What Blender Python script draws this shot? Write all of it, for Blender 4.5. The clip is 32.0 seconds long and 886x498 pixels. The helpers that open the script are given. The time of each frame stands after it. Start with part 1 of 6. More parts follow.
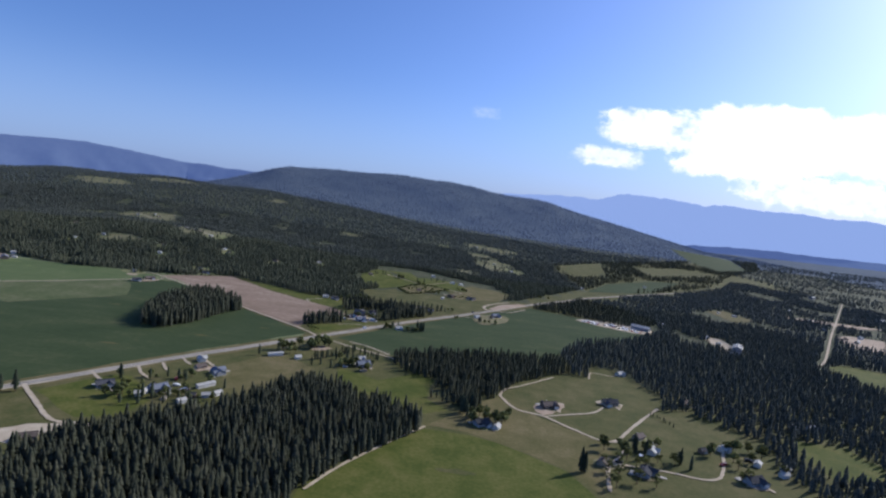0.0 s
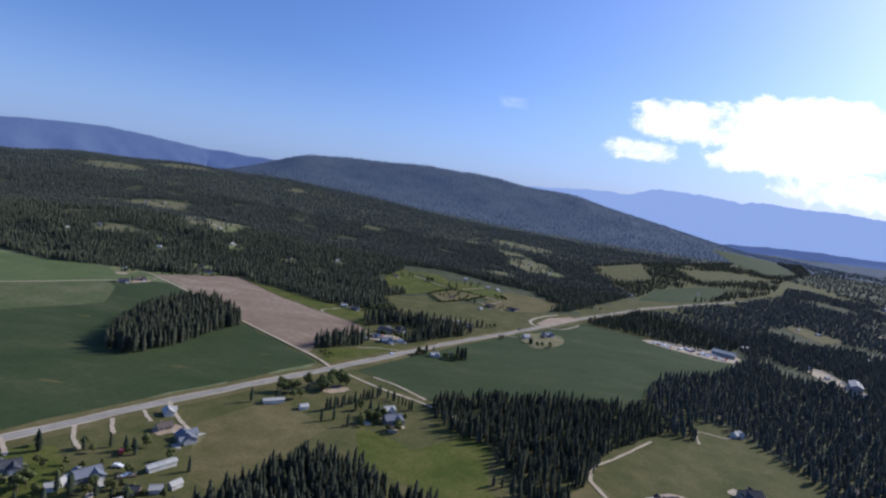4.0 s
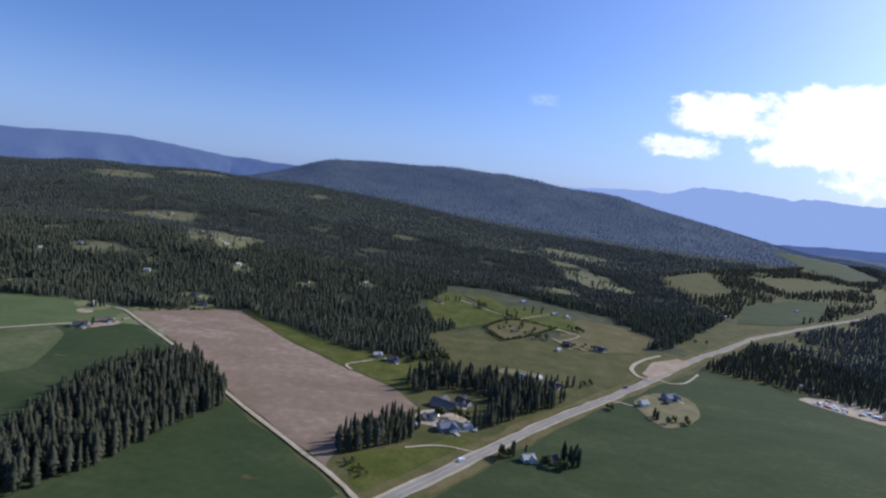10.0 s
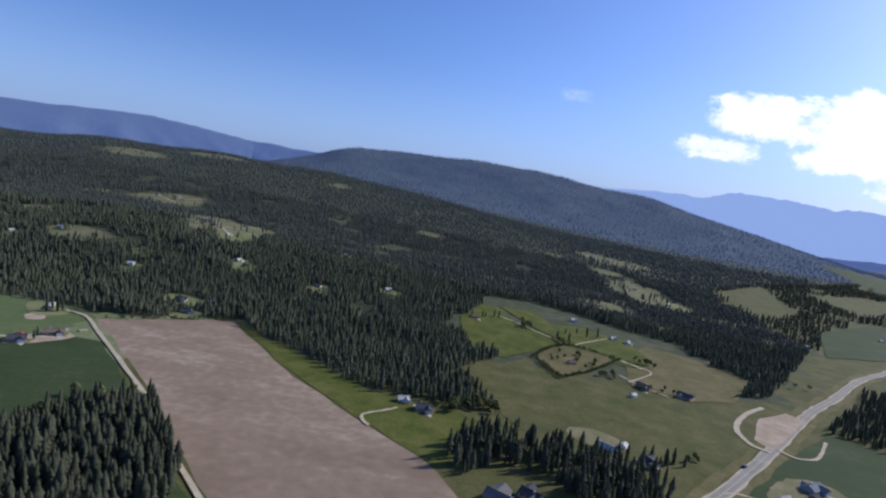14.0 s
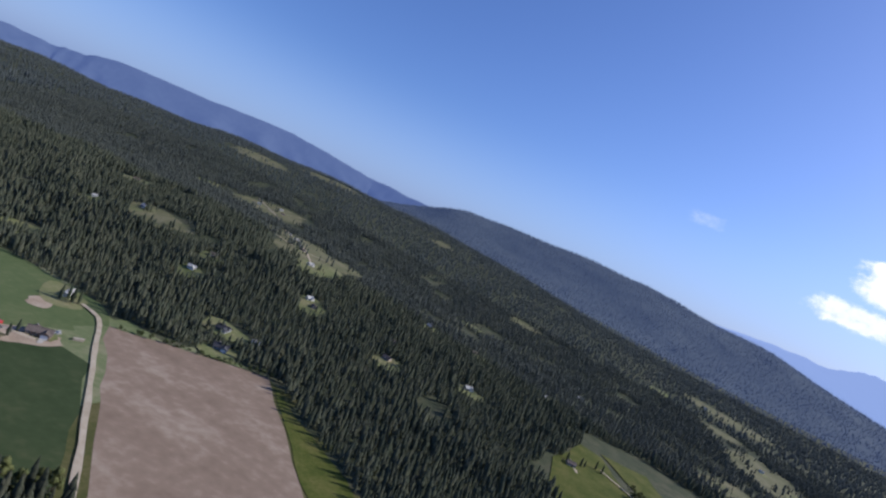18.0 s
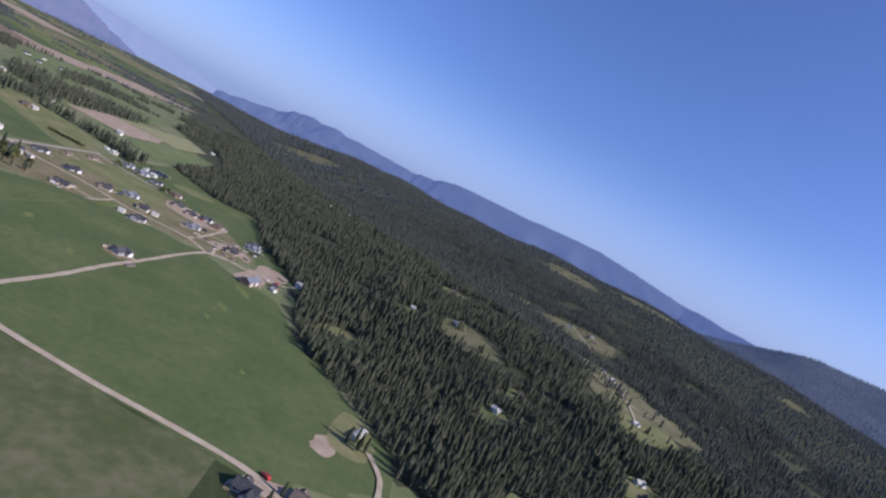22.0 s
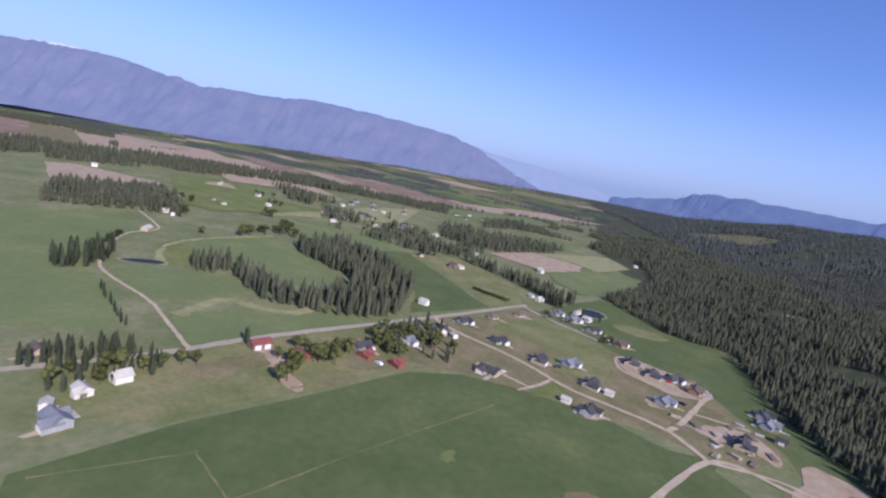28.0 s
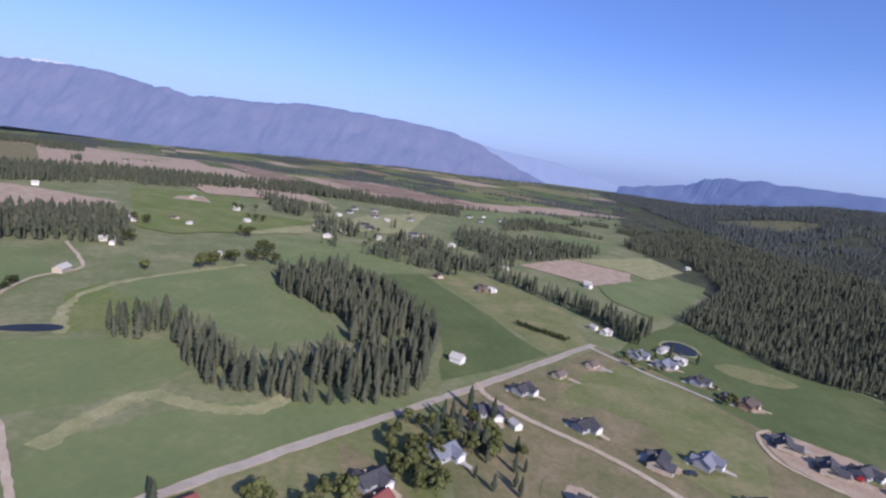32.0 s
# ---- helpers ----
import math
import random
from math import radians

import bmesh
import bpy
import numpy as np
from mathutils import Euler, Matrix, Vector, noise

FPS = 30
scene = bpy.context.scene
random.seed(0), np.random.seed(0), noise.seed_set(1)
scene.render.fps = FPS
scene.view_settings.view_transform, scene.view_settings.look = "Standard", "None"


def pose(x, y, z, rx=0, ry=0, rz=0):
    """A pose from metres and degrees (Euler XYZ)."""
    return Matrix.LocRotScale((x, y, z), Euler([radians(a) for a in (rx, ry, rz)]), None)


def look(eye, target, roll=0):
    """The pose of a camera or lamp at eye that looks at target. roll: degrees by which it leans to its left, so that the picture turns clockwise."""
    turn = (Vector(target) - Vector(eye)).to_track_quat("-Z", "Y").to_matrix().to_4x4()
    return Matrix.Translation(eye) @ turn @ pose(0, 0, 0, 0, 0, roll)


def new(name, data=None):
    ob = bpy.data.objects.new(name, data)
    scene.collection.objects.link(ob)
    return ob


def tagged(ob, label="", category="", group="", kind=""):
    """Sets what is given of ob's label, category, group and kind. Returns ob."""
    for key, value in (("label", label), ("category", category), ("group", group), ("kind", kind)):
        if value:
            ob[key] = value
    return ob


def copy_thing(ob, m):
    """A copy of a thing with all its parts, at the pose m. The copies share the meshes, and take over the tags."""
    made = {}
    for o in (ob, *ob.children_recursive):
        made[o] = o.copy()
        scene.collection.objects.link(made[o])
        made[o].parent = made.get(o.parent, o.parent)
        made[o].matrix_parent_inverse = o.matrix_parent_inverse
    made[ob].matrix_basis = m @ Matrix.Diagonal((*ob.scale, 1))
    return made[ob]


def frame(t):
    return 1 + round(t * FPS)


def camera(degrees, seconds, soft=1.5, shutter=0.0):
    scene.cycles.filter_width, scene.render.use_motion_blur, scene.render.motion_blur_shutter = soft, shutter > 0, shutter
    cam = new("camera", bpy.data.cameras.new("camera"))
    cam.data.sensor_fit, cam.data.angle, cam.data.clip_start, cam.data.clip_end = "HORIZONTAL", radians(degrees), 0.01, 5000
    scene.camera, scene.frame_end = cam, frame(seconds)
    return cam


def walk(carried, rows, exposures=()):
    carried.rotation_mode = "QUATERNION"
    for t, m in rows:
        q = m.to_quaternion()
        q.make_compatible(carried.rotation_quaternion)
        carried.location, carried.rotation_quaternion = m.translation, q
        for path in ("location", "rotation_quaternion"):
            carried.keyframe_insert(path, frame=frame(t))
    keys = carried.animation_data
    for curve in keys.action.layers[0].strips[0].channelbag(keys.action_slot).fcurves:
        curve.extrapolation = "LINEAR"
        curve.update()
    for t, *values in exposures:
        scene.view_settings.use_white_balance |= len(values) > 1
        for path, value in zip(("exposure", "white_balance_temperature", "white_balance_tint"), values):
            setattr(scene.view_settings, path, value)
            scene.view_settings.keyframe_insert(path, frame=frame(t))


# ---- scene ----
cam = camera(78.3, 32.0, soft=2.3)
METRES, EYE, TILT, LEAN, TURN = 1000.0, 130.0, -5.2, -5.9, 0.0
ROWS = [
    (0.0, 0.0, 0.0, 0.0, 0.0, 0.0, 0.0),
    (0.5, -0.0032, 0.0158, 0.0017, 0.76, 0.35, 0.35),
    (1.0, -0.0062, 0.0307, 0.0035, 1.08, -0.04, 1.2),
    (1.5, -0.009, 0.0464, 0.0049, 0.57, -0.6, 1.17),
    (2.0, -0.0117, 0.0611, 0.0066, -0.14, -0.79, -0.03),
    (2.5, -0.0151, 0.0768, 0.008, -0.33, -0.85, -1.63),
    (3.0, -0.0183, 0.0919, 0.0091, 0.5, -0.75, -2.14),
    (3.5, -0.0217, 0.1073, 0.0106, 1.76, -0.87, -1.95),
    (5.5, -0.035, 0.1659, 0.0173, 1.42, -0.9, 0.33),
    (6.0, -0.0384, 0.1801, 0.0186, 1.13, -0.8, -1.28),
    (6.5, -0.0422, 0.1956, 0.0198, 1.6, -0.44, -2.65),
    (7.0, -0.0458, 0.2099, 0.021, 2.89, -0.39, -2.49),
    (7.5, -0.0498, 0.2244, 0.0224, 4.1, -0.74, -1.05),
    (8.0, -0.0535, 0.2385, 0.0235, 4.4, -1.18, -0.06),
    (8.5, -0.0575, 0.2529, 0.0246, 3.98, -1.44, 0.5),
    (9.0, -0.0611, 0.267, 0.0256, 3.84, -1.16, 0.52),
    (9.5, -0.0649, 0.2819, 0.0267, 4.16, -0.9, 0.07),
    (10.0, -0.0687, 0.2959, 0.0277, 4.76, -0.57, -0.25),
    (10.5, -0.0723, 0.3099, 0.0286, 5.1, -1.08, -0.8),
    (11.0, -0.0763, 0.3244, 0.0297, 4.81, -1.63, -1.08),
    (11.5, -0.0802, 0.3385, 0.0307, 4.27, -1.73, -1.11),
    (12.0, -0.0842, 0.3532, 0.0318, 3.96, -1.61, -1.63),
    (12.5, -0.0884, 0.3676, 0.0326, 4.2, -1.22, -2.26),
    (13.0, -0.0926, 0.3826, 0.0336, 5.46, -1.28, -1.82),
    (13.5, -0.0967, 0.3962, 0.0351, 6.37, -1.31, -2.4),
    (15.5, -0.1149, 0.4529, 0.04, 7.58, -0.3, -5.33),
    (16.0, -0.1205, 0.4678, 0.0408, 8.56, 0.28, -8.44),
    (16.5, -0.1262, 0.4819, 0.0422, 9.7, 1.16, -11.96),
    (17.0, -0.1328, 0.4962, 0.0437, 11.13, 2.44, -14.94),
    (17.5, -0.1397, 0.5096, 0.0453, 13.0, 3.62, -17.34),
    (18.0, -0.1473, 0.5233, 0.0469, 15.5, 4.58, -19.61),
    (18.5, -0.1559, 0.5356, 0.049, 18.23, 5.35, -21.81),
    (19.0, -0.1655, 0.5481, 0.0504, 21.44, 6.01, -24.04),
    (19.5, -0.1757, 0.5594, 0.0521, 25.07, 6.28, -25.92),
    (20.0, -0.1867, 0.5708, 0.0533, 29.32, 6.02, -27.31),
    (20.5, -0.1996, 0.5807, 0.0543, 34.21, 5.53, -28.03),
    (21.0, -0.2117, 0.59, 0.0556, 39.03, 4.71, -28.19),
    (21.5, -0.2258, 0.5987, 0.0564, 43.78, 3.91, -28.11),
    (22.0, -0.239, 0.6062, 0.0575, 48.24, 3.32, -27.98),
    (22.5, -0.2539, 0.6138, 0.0585, 52.74, 2.95, -27.86),
    (23.0, -0.2692, 0.6196, 0.059, 56.55, 2.9, -28.01),
    (23.5, -0.2848, 0.6244, 0.0602, 60.21, 2.98, -28.2),
    (24.0, -0.3006, 0.6286, 0.0608, 63.75, 2.9, -28.46),
    (24.5, -0.317, 0.6316, 0.0615, 67.49, 2.67, -29.14),
    (25.0, -0.3327, 0.6336, 0.0626, 71.24, 2.19, -30.02),
    (25.5, -0.3498, 0.6347, 0.0631, 75.59, 0.76, -30.82),
    (26.0, -0.3658, 0.6338, 0.0636, 79.91, -0.55, -30.74),
    (26.5, -0.3824, 0.6328, 0.064, 84.62, -1.79, -28.44),
    (28.5, -0.4483, 0.623, 0.0651, 92.76, -4.14, -12.45),
    (29.0, -0.4639, 0.6203, 0.0655, 92.13, -4.04, -10.64),
    (29.5, -0.4799, 0.6175, 0.0659, 91.69, -3.9, -10.11),
    (30.0, -0.4952, 0.6146, 0.0665, 91.75, -3.94, -10.62),
    (30.5, -0.5114, 0.6116, 0.067, 92.08, -4.08, -11.34),
    (31.0, -0.527, 0.6086, 0.0674, 92.38, -4.14, -12.01),
    (31.5, -0.5426, 0.6055, 0.0678, 92.39, -4.04, -12.53),
    (32.0, -0.5586, 0.6023, 0.0684, 92.54, -4.09, -12.67),
]
EXPOSURES = [(0, 0.16, 5700, 12), (15.5, 0.15, 5700, 11), (20, 0.2, 5900, 17), (24, 0.33, 5900, 23), (29, 0.4, 5850, 23), (32, 0.4, 5850, 23)]
walk(cam, [(t, pose(0, 0, EYE, TILT, LEAN, TURN) @ pose(METRES * x, METRES * y, METRES * z, 90 + pitch, roll, yaw)) for t, x, y, z, yaw, pitch, roll in ROWS], EXPOSURES)

# ---- world, sun ----
SUN_EL, SUN_AZ = radians(30), radians(57)
sun_dir = Vector((math.sin(SUN_AZ) * math.cos(SUN_EL), math.cos(SUN_AZ) * math.cos(SUN_EL), math.sin(SUN_EL)))
world = bpy.data.worlds.new("world")
scene.world = world
world.use_nodes = True
wn = world.node_tree.nodes
wn.clear()
sky = wn.new("ShaderNodeTexSky")
sky.sky_type, sky.sun_disc = "NISHITA", False
sky.sun_elevation, sky.sun_rotation = SUN_EL, SUN_AZ
sky.altitude, sky.air_density, sky.dust_density, sky.ozone_density = 700, 1.0, 2.4, 4.0
wbg = wn.new("ShaderNodeBackground")
wbg.inputs["Strength"].default_value = 0.105
wout = wn.new("ShaderNodeOutputWorld")
# a pale veil of haze low over the horizon, thinning out upwards
wtc = wn.new("ShaderNodeTexCoord")
wsep = wn.new("ShaderNodeSeparateXYZ")
wveil = wn.new("ShaderNodeMapRange")
wveil.interpolation_type = "SMOOTHERSTEP"
wveil.inputs["From Min"].default_value, wveil.inputs["From Max"].default_value = 0.0, 0.24
wveil.inputs["To Min"].default_value, wveil.inputs["To Max"].default_value = 0.5, 0.0
wmix = wn.new("ShaderNodeMix")
wmix.data_type = "RGBA"
wmix.inputs["B"].default_value = (3.3, 4.4, 7.1, 1)
world.node_tree.links.new(wtc.outputs["Generated"], wsep.inputs[0])
world.node_tree.links.new(wsep.outputs["Z"], wveil.inputs["Value"])
world.node_tree.links.new(wveil.outputs[0], wmix.inputs["Factor"])
wtint = wn.new("ShaderNodeMix")
wtint.data_type, wtint.blend_type = "RGBA", "MULTIPLY"
wtint.inputs["Factor"].default_value = 1.0
wtint.inputs["B"].default_value = (0.85, 0.93, 1.2, 1)
world.node_tree.links.new(sky.outputs[0], wtint.inputs["A"])
world.node_tree.links.new(wtint.outputs["Result"], wmix.inputs["A"])
world.node_tree.links.new(wmix.outputs["Result"], wbg.inputs["Color"])
world.node_tree.links.new(wbg.outputs[0], wout.inputs["Surface"])
lamp = bpy.data.lights.new("sun", "SUN")
lamp.energy, lamp.angle, lamp.color = 4.05, radians(0.53), (1.0, 0.91, 0.77)
sun = new("sun", lamp)
sun.matrix_world = look(tuple(sun_dir * 3000), (0, 0, 0))


# ---- materials ----
def mat(name, colors, size=8.0, rough=0.9, bump=0.0, fine=0.6, emit=None, metal=0.0, stretch=(1, 1, 1), turn=0.0, per_object=0.0, tint=False, spec=0.08, balance=(0.35, 0.65), leafy=0.0):
    """Two scales of variation between two or three colours; size in metres of the large patches."""
    m = bpy.data.materials.new(name)
    m.use_nodes = True
    nt = m.node_tree
    n, l = nt.nodes, nt.links
    bsdf = n["Principled BSDF"]
    bsdf.inputs["Roughness"].default_value = rough
    bsdf.inputs["Metallic"].default_value = metal
    bsdf.inputs["Specular IOR Level"].default_value = spec
    geo = n.new("ShaderNodeNewGeometry")
    mp = n.new("ShaderNodeMapping")
    mp.inputs["Scale"].default_value = stretch
    mp.inputs["Rotation"].default_value = (0, 0, radians(turn))
    l.new(geo.outputs["Position"], mp.inputs["Vector"])
    big = n.new("ShaderNodeTexNoise")
    big.inputs["Scale"].default_value, big.inputs["Detail"].default_value, big.inputs["Roughness"].default_value = 1 / size, 5, fine
    l.new(mp.outputs[0], big.inputs["Vector"])
    small = n.new("ShaderNodeTexNoise")
    small.inputs["Scale"].default_value, small.inputs["Detail"].default_value = 9 / size, 4
    l.new(geo.outputs["Position"], small.inputs["Vector"])
    mixf = n.new("ShaderNodeMix")
    mixf.inputs[0].default_value = 0.35
    l.new(big.outputs["Fac"], mixf.inputs[2])
    l.new(small.outputs["Fac"], mixf.inputs[3])
    ramp = n.new("ShaderNodeValToRGB")
    e = ramp.color_ramp.elements
    e[0].position, e[1].position = balance
    e[0].color, e[1].color = (*colors[0], 1), (*colors[-1], 1)
    if len(colors) == 3:
        mid = e.new(0.5 * (balance[0] + balance[1]))
        mid.color = (*colors[1], 1)
    l.new(mixf.outputs[0], ramp.inputs["Fac"])
    color = ramp.outputs["Color"]
    if per_object or tint:
        if tint:
            src = n.new("ShaderNodeAttribute")
            src.attribute_name = "tint"
            fac = src.outputs["Fac"]
        else:
            fac = n.new("ShaderNodeObjectInfo").outputs["Random"]
        hsv = n.new("ShaderNodeHueSaturation")
        mr = n.new("ShaderNodeMapRange")
        k = per_object or 0.35
        mr.inputs["To Min"].default_value, mr.inputs["To Max"].default_value = 1 - k, 1 + k
        l.new(fac, mr.inputs["Value"])
        l.new(mr.outputs[0], hsv.inputs["Value"])
        if tint:
            mh = n.new("ShaderNodeMapRange")
            mh.inputs["To Min"].default_value, mh.inputs["To Max"].default_value = 0.525, 0.48
            l.new(fac, mh.inputs["Value"])
            l.new(mh.outputs[0], hsv.inputs["Hue"])
        l.new(color, hsv.inputs["Color"])
        color = hsv.outputs["Color"]
    l.new(color, bsdf.inputs["Base Color"])
    if leafy:
        # light that comes through needles and leaves from behind
        glow = n.new("ShaderNodeBsdfTranslucent")
        l.new(color, glow.inputs["Color"])
        both = n.new("ShaderNodeMixShader")
        both.inputs[0].default_value = leafy
        l.new(bsdf.outputs[0], both.inputs[1])
        l.new(glow.outputs[0], both.inputs[2])
        l.new(both.outputs[0], n["Material Output"].inputs["Surface"])
    if bump:
        b = n.new("ShaderNodeBump")
        b.inputs["Strength"].default_value, b.inputs["Distance"].default_value = 0.6, bump
        l.new(small.outputs["Fac"], b.inputs["Height"])
        l.new(b.outputs[0], bsdf.inputs["Normal"])
    if emit:
        bsdf.inputs["Emission Color"].default_value = (*emit[0], 1)
        bsdf.inputs["Emission Strength"].default_value = emit[1]
    return m


M = {}
M["ground"] = mat("dry_meadow_ground", [(0.125, 0.155, 0.065), (0.17, 0.187, 0.088), (0.25, 0.235, 0.135)], 30, bump=0.3)
M["forest_floor"] = mat("forest_floor", [(0.048, 0.058, 0.032), (0.07, 0.078, 0.042), (0.12, 0.11, 0.068)], 14, bump=0.5)
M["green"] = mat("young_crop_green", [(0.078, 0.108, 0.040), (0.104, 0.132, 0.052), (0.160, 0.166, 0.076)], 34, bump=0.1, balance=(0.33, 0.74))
# pale copy of the green: front light and haze put into the colour
M["green_pale"] = mat("front_lit_green_pasture", [(0.125, 0.162, 0.066), (0.158, 0.19, 0.08), (0.235, 0.238, 0.112)], 30, bump=0.1, balance=(0.3, 0.75))
# the _dark and _gold copies hold the dim look against the sun
M["green_dark"] = mat("backlit_green_crop", [(0.035, 0.053, 0.020), (0.049, 0.067, 0.027), (0.088, 0.095, 0.042)], 36, bump=0.1, balance=(0.33, 0.72), stretch=(0.6, 1.5, 1), turn=40)
M["green_light"] = mat("hay_meadow_green", [(0.11, 0.145, 0.042), (0.145, 0.175, 0.058), (0.20, 0.20, 0.086)], 26, bump=0.2)
M["green_gold"] = mat("backlit_yellow_green_hay", [(0.060, 0.076, 0.014), (0.088, 0.098, 0.021), (0.125, 0.118, 0.034)], 16, bump=0.2, balance=(0.38, 0.62))
M["olive"] = mat("grazed_olive_grass", [(0.125, 0.15, 0.052), (0.175, 0.185, 0.077), (0.25, 0.22, 0.115)], 22, bump=0.2)
M["olive_dark"] = mat("backlit_olive_grass", [(0.064, 0.072, 0.023), (0.093, 0.091, 0.032), (0.135, 0.116, 0.051)], 18, bump=0.2)
M["tan"] = mat("dry_tan_grass", [(0.13, 0.135, 0.06), (0.185, 0.165, 0.085), (0.26, 0.21, 0.125)], 16, bump=0.2)
M["tan_dark"] = mat("backlit_tan_grass", [(0.092, 0.088, 0.030), (0.13, 0.112, 0.046), (0.175, 0.142, 0.07)], 16, bump=0.2)
M["patchy"] = mat("patchy_pasture", [(0.070, 0.094, 0.034), (0.098, 0.112, 0.048), (0.155, 0.148, 0.08)], 45, bump=0.1, balance=(0.34, 0.62))
M["clearing"] = mat("dry_clearing_grass", [(0.105, 0.115, 0.05), (0.15, 0.145, 0.072), (0.22, 0.195, 0.115)], 20, bump=0.2)
M["straw"] = mat("rough_straw_grass", [(0.20, 0.21, 0.09), (0.27, 0.265, 0.13), (0.36, 0.34, 0.19)], 10, bump=0.2)
M["worn_path"] = mat("worn_path_grass", [(0.13, 0.14, 0.06), (0.19, 0.18, 0.09), (0.26, 0.23, 0.14)], 4)
M["soil"] = mat("tilled_soil", [(0.205, 0.148, 0.102), (0.25, 0.183, 0.129), (0.35, 0.275, 0.2)], 52, bump=0.1, stretch=(0.6, 1.5, 1), turn=-12, balance=(0.4, 0.66))
M["dirt"] = mat("bare_dirt", [(0.29, 0.215, 0.145), (0.37, 0.285, 0.20), (0.45, 0.365, 0.27)], 9, bump=0.1)
M["gravel"] = mat("pale_gravel", [(0.36, 0.295, 0.20), (0.43, 0.355, 0.25), (0.50, 0.425, 0.31)], 5, spec=0.1)
M["asphalt"] = mat("worn_asphalt", [(0.235, 0.21, 0.172), (0.28, 0.252, 0.208), (0.325, 0.295, 0.245)], 12, rough=0.95, spec=0.05)
M["asphalt_pale"] = mat("bleached_asphalt", [(0.31, 0.275, 0.215), (0.36, 0.32, 0.255), (0.41, 0.37, 0.30)], 9, rough=0.95, spec=0.05)
M["paint_line"] = mat("road_paint", [(0.5, 0.48, 0.38), (0.62, 0.6, 0.5)], 3)
M["needles"] = mat("conifer_needles", [(0.080, 0.088, 0.060), (0.125, 0.130, 0.086)], 6, rough=0.95, tint=True, per_object=0.22, spec=0.04, leafy=0.5)
# the next three needles are lighter or bluer: distance haze mixed into the colour
M["needles_far"] = mat("haze_tinted_conifer_needles", [(0.10, 0.12, 0.116), (0.135, 0.15, 0.14)], 60, rough=0.95, tint=True, per_object=0.14, spec=0.04, leafy=0.5)
M["needles_middle"] = mat("haze_lightened_conifer_needles", [(0.105, 0.118, 0.080), (0.15, 0.16, 0.105)], 20, rough=0.95, tint=True, per_object=0.18, spec=0.04, leafy=0.5)
M["needles_slope"] = mat("haze_tinted_slope_needles", [(0.10, 0.115, 0.10), (0.145, 0.156, 0.128)], 30, rough=0.95, tint=True, per_object=0.16, spec=0.04, leafy=0.5)
# haze over the ridge is put in as a faint blue emission
M["ridge_woods"] = mat("ridge_woods_with_haze_glow", [(0.058, 0.072, 0.074), (0.078, 0.094, 0.092), (0.10, 0.116, 0.108)], 150, rough=0.95, bump=1.5, emit=((0.24, 0.34, 0.80), 0.075), spec=0.02)
M["needles_one"] = mat("single_conifer_needles", [(0.064, 0.080, 0.052), (0.098, 0.115, 0.074)], 3, rough=0.95, per_object=0.3, spec=0.04, leafy=0.5)
M["leaves"] = mat("broad_leaves", [(0.13, 0.15, 0.055), (0.185, 0.195, 0.08)], 2, rough=0.8, per_object=0.35, spec=0.04, leafy=0.5)
M["bark"] = mat("bark", [(0.07, 0.05, 0.035), (0.13, 0.10, 0.08)], 1.0)
M["bush"] = mat("hedge_leaves", [(0.075, 0.10, 0.04), (0.11, 0.13, 0.055)], 3, per_object=0.25, spec=0.04, leafy=0.5)
M["water"] = mat("pond_water", [(0.022, 0.027, 0.034), (0.034, 0.038, 0.046)], 10, rough=0.5, spec=0.1)
M["roof_dark"] = mat("charcoal_shingles", [(0.05, 0.05, 0.055), (0.085, 0.085, 0.09)], 1.5, per_object=0.25)
M["roof_brown"] = mat("brown_shingles", [(0.10, 0.08, 0.065), (0.16, 0.13, 0.11)], 1.5, per_object=0.2)
M["roof_grey"] = mat("weathered_grey_roof", [(0.12, 0.115, 0.11), (0.17, 0.16, 0.15)], 2)
M["roof_red"] = mat("faded_red_metal_roof", [(0.17, 0.058, 0.05), (0.235, 0.088, 0.078)], 3, rough=0.7)
M["roof_pale"] = mat("pale_metal_roof", [(0.40, 0.385, 0.345), (0.50, 0.48, 0.43)], 4, rough=0.75, spec=0.15)
M["roof_blue"] = mat("blue_grey_metal_roof", [(0.15, 0.16, 0.18), (0.21, 0.225, 0.255)], 4, rough=0.8, spec=0.1)
M["wall_tan"] = mat("tan_siding", [(0.36, 0.30, 0.22), (0.44, 0.38, 0.30)], 2)
M["wall_white"] = mat("white_siding", [(0.56, 0.535, 0.47), (0.66, 0.63, 0.56)], 2)
M["wall_brown"] = mat("brown_siding", [(0.17, 0.12, 0.085), (0.24, 0.18, 0.13)], 2)
M["wall_grey"] = mat("grey_siding", [(0.26, 0.27, 0.28), (0.34, 0.35, 0.36)], 2)
M["wall_red"] = mat("barn_red_boards", [(0.20, 0.06, 0.05), (0.26, 0.09, 0.075)], 2)
M["glass"] = mat("window_glass", [(0.02, 0.025, 0.03), (0.035, 0.04, 0.05)], 1, rough=0.08, spec=0.6)
M["trim"] = mat("white_trim", [(0.62, 0.61, 0.58), (0.72, 0.71, 0.68)], 1)
M["door"] = mat("door_wood", [(0.16, 0.09, 0.05), (0.22, 0.13, 0.08)], 1)
M["brick"] = mat("chimney_brick", [(0.15, 0.10, 0.085), (0.22, 0.15, 0.125)], 0.6)
M["concrete"] = mat("driveway_concrete", [(0.38, 0.35, 0.30), (0.46, 0.43, 0.375)], 3)
# tyre black, which also serves as painted shade in the barn's bays
M["tyre_and_bay_shade"] = mat("tyre_rubber_and_bay_shade", [(0.02, 0.02, 0.02), (0.035, 0.035, 0.035)], 0.3)
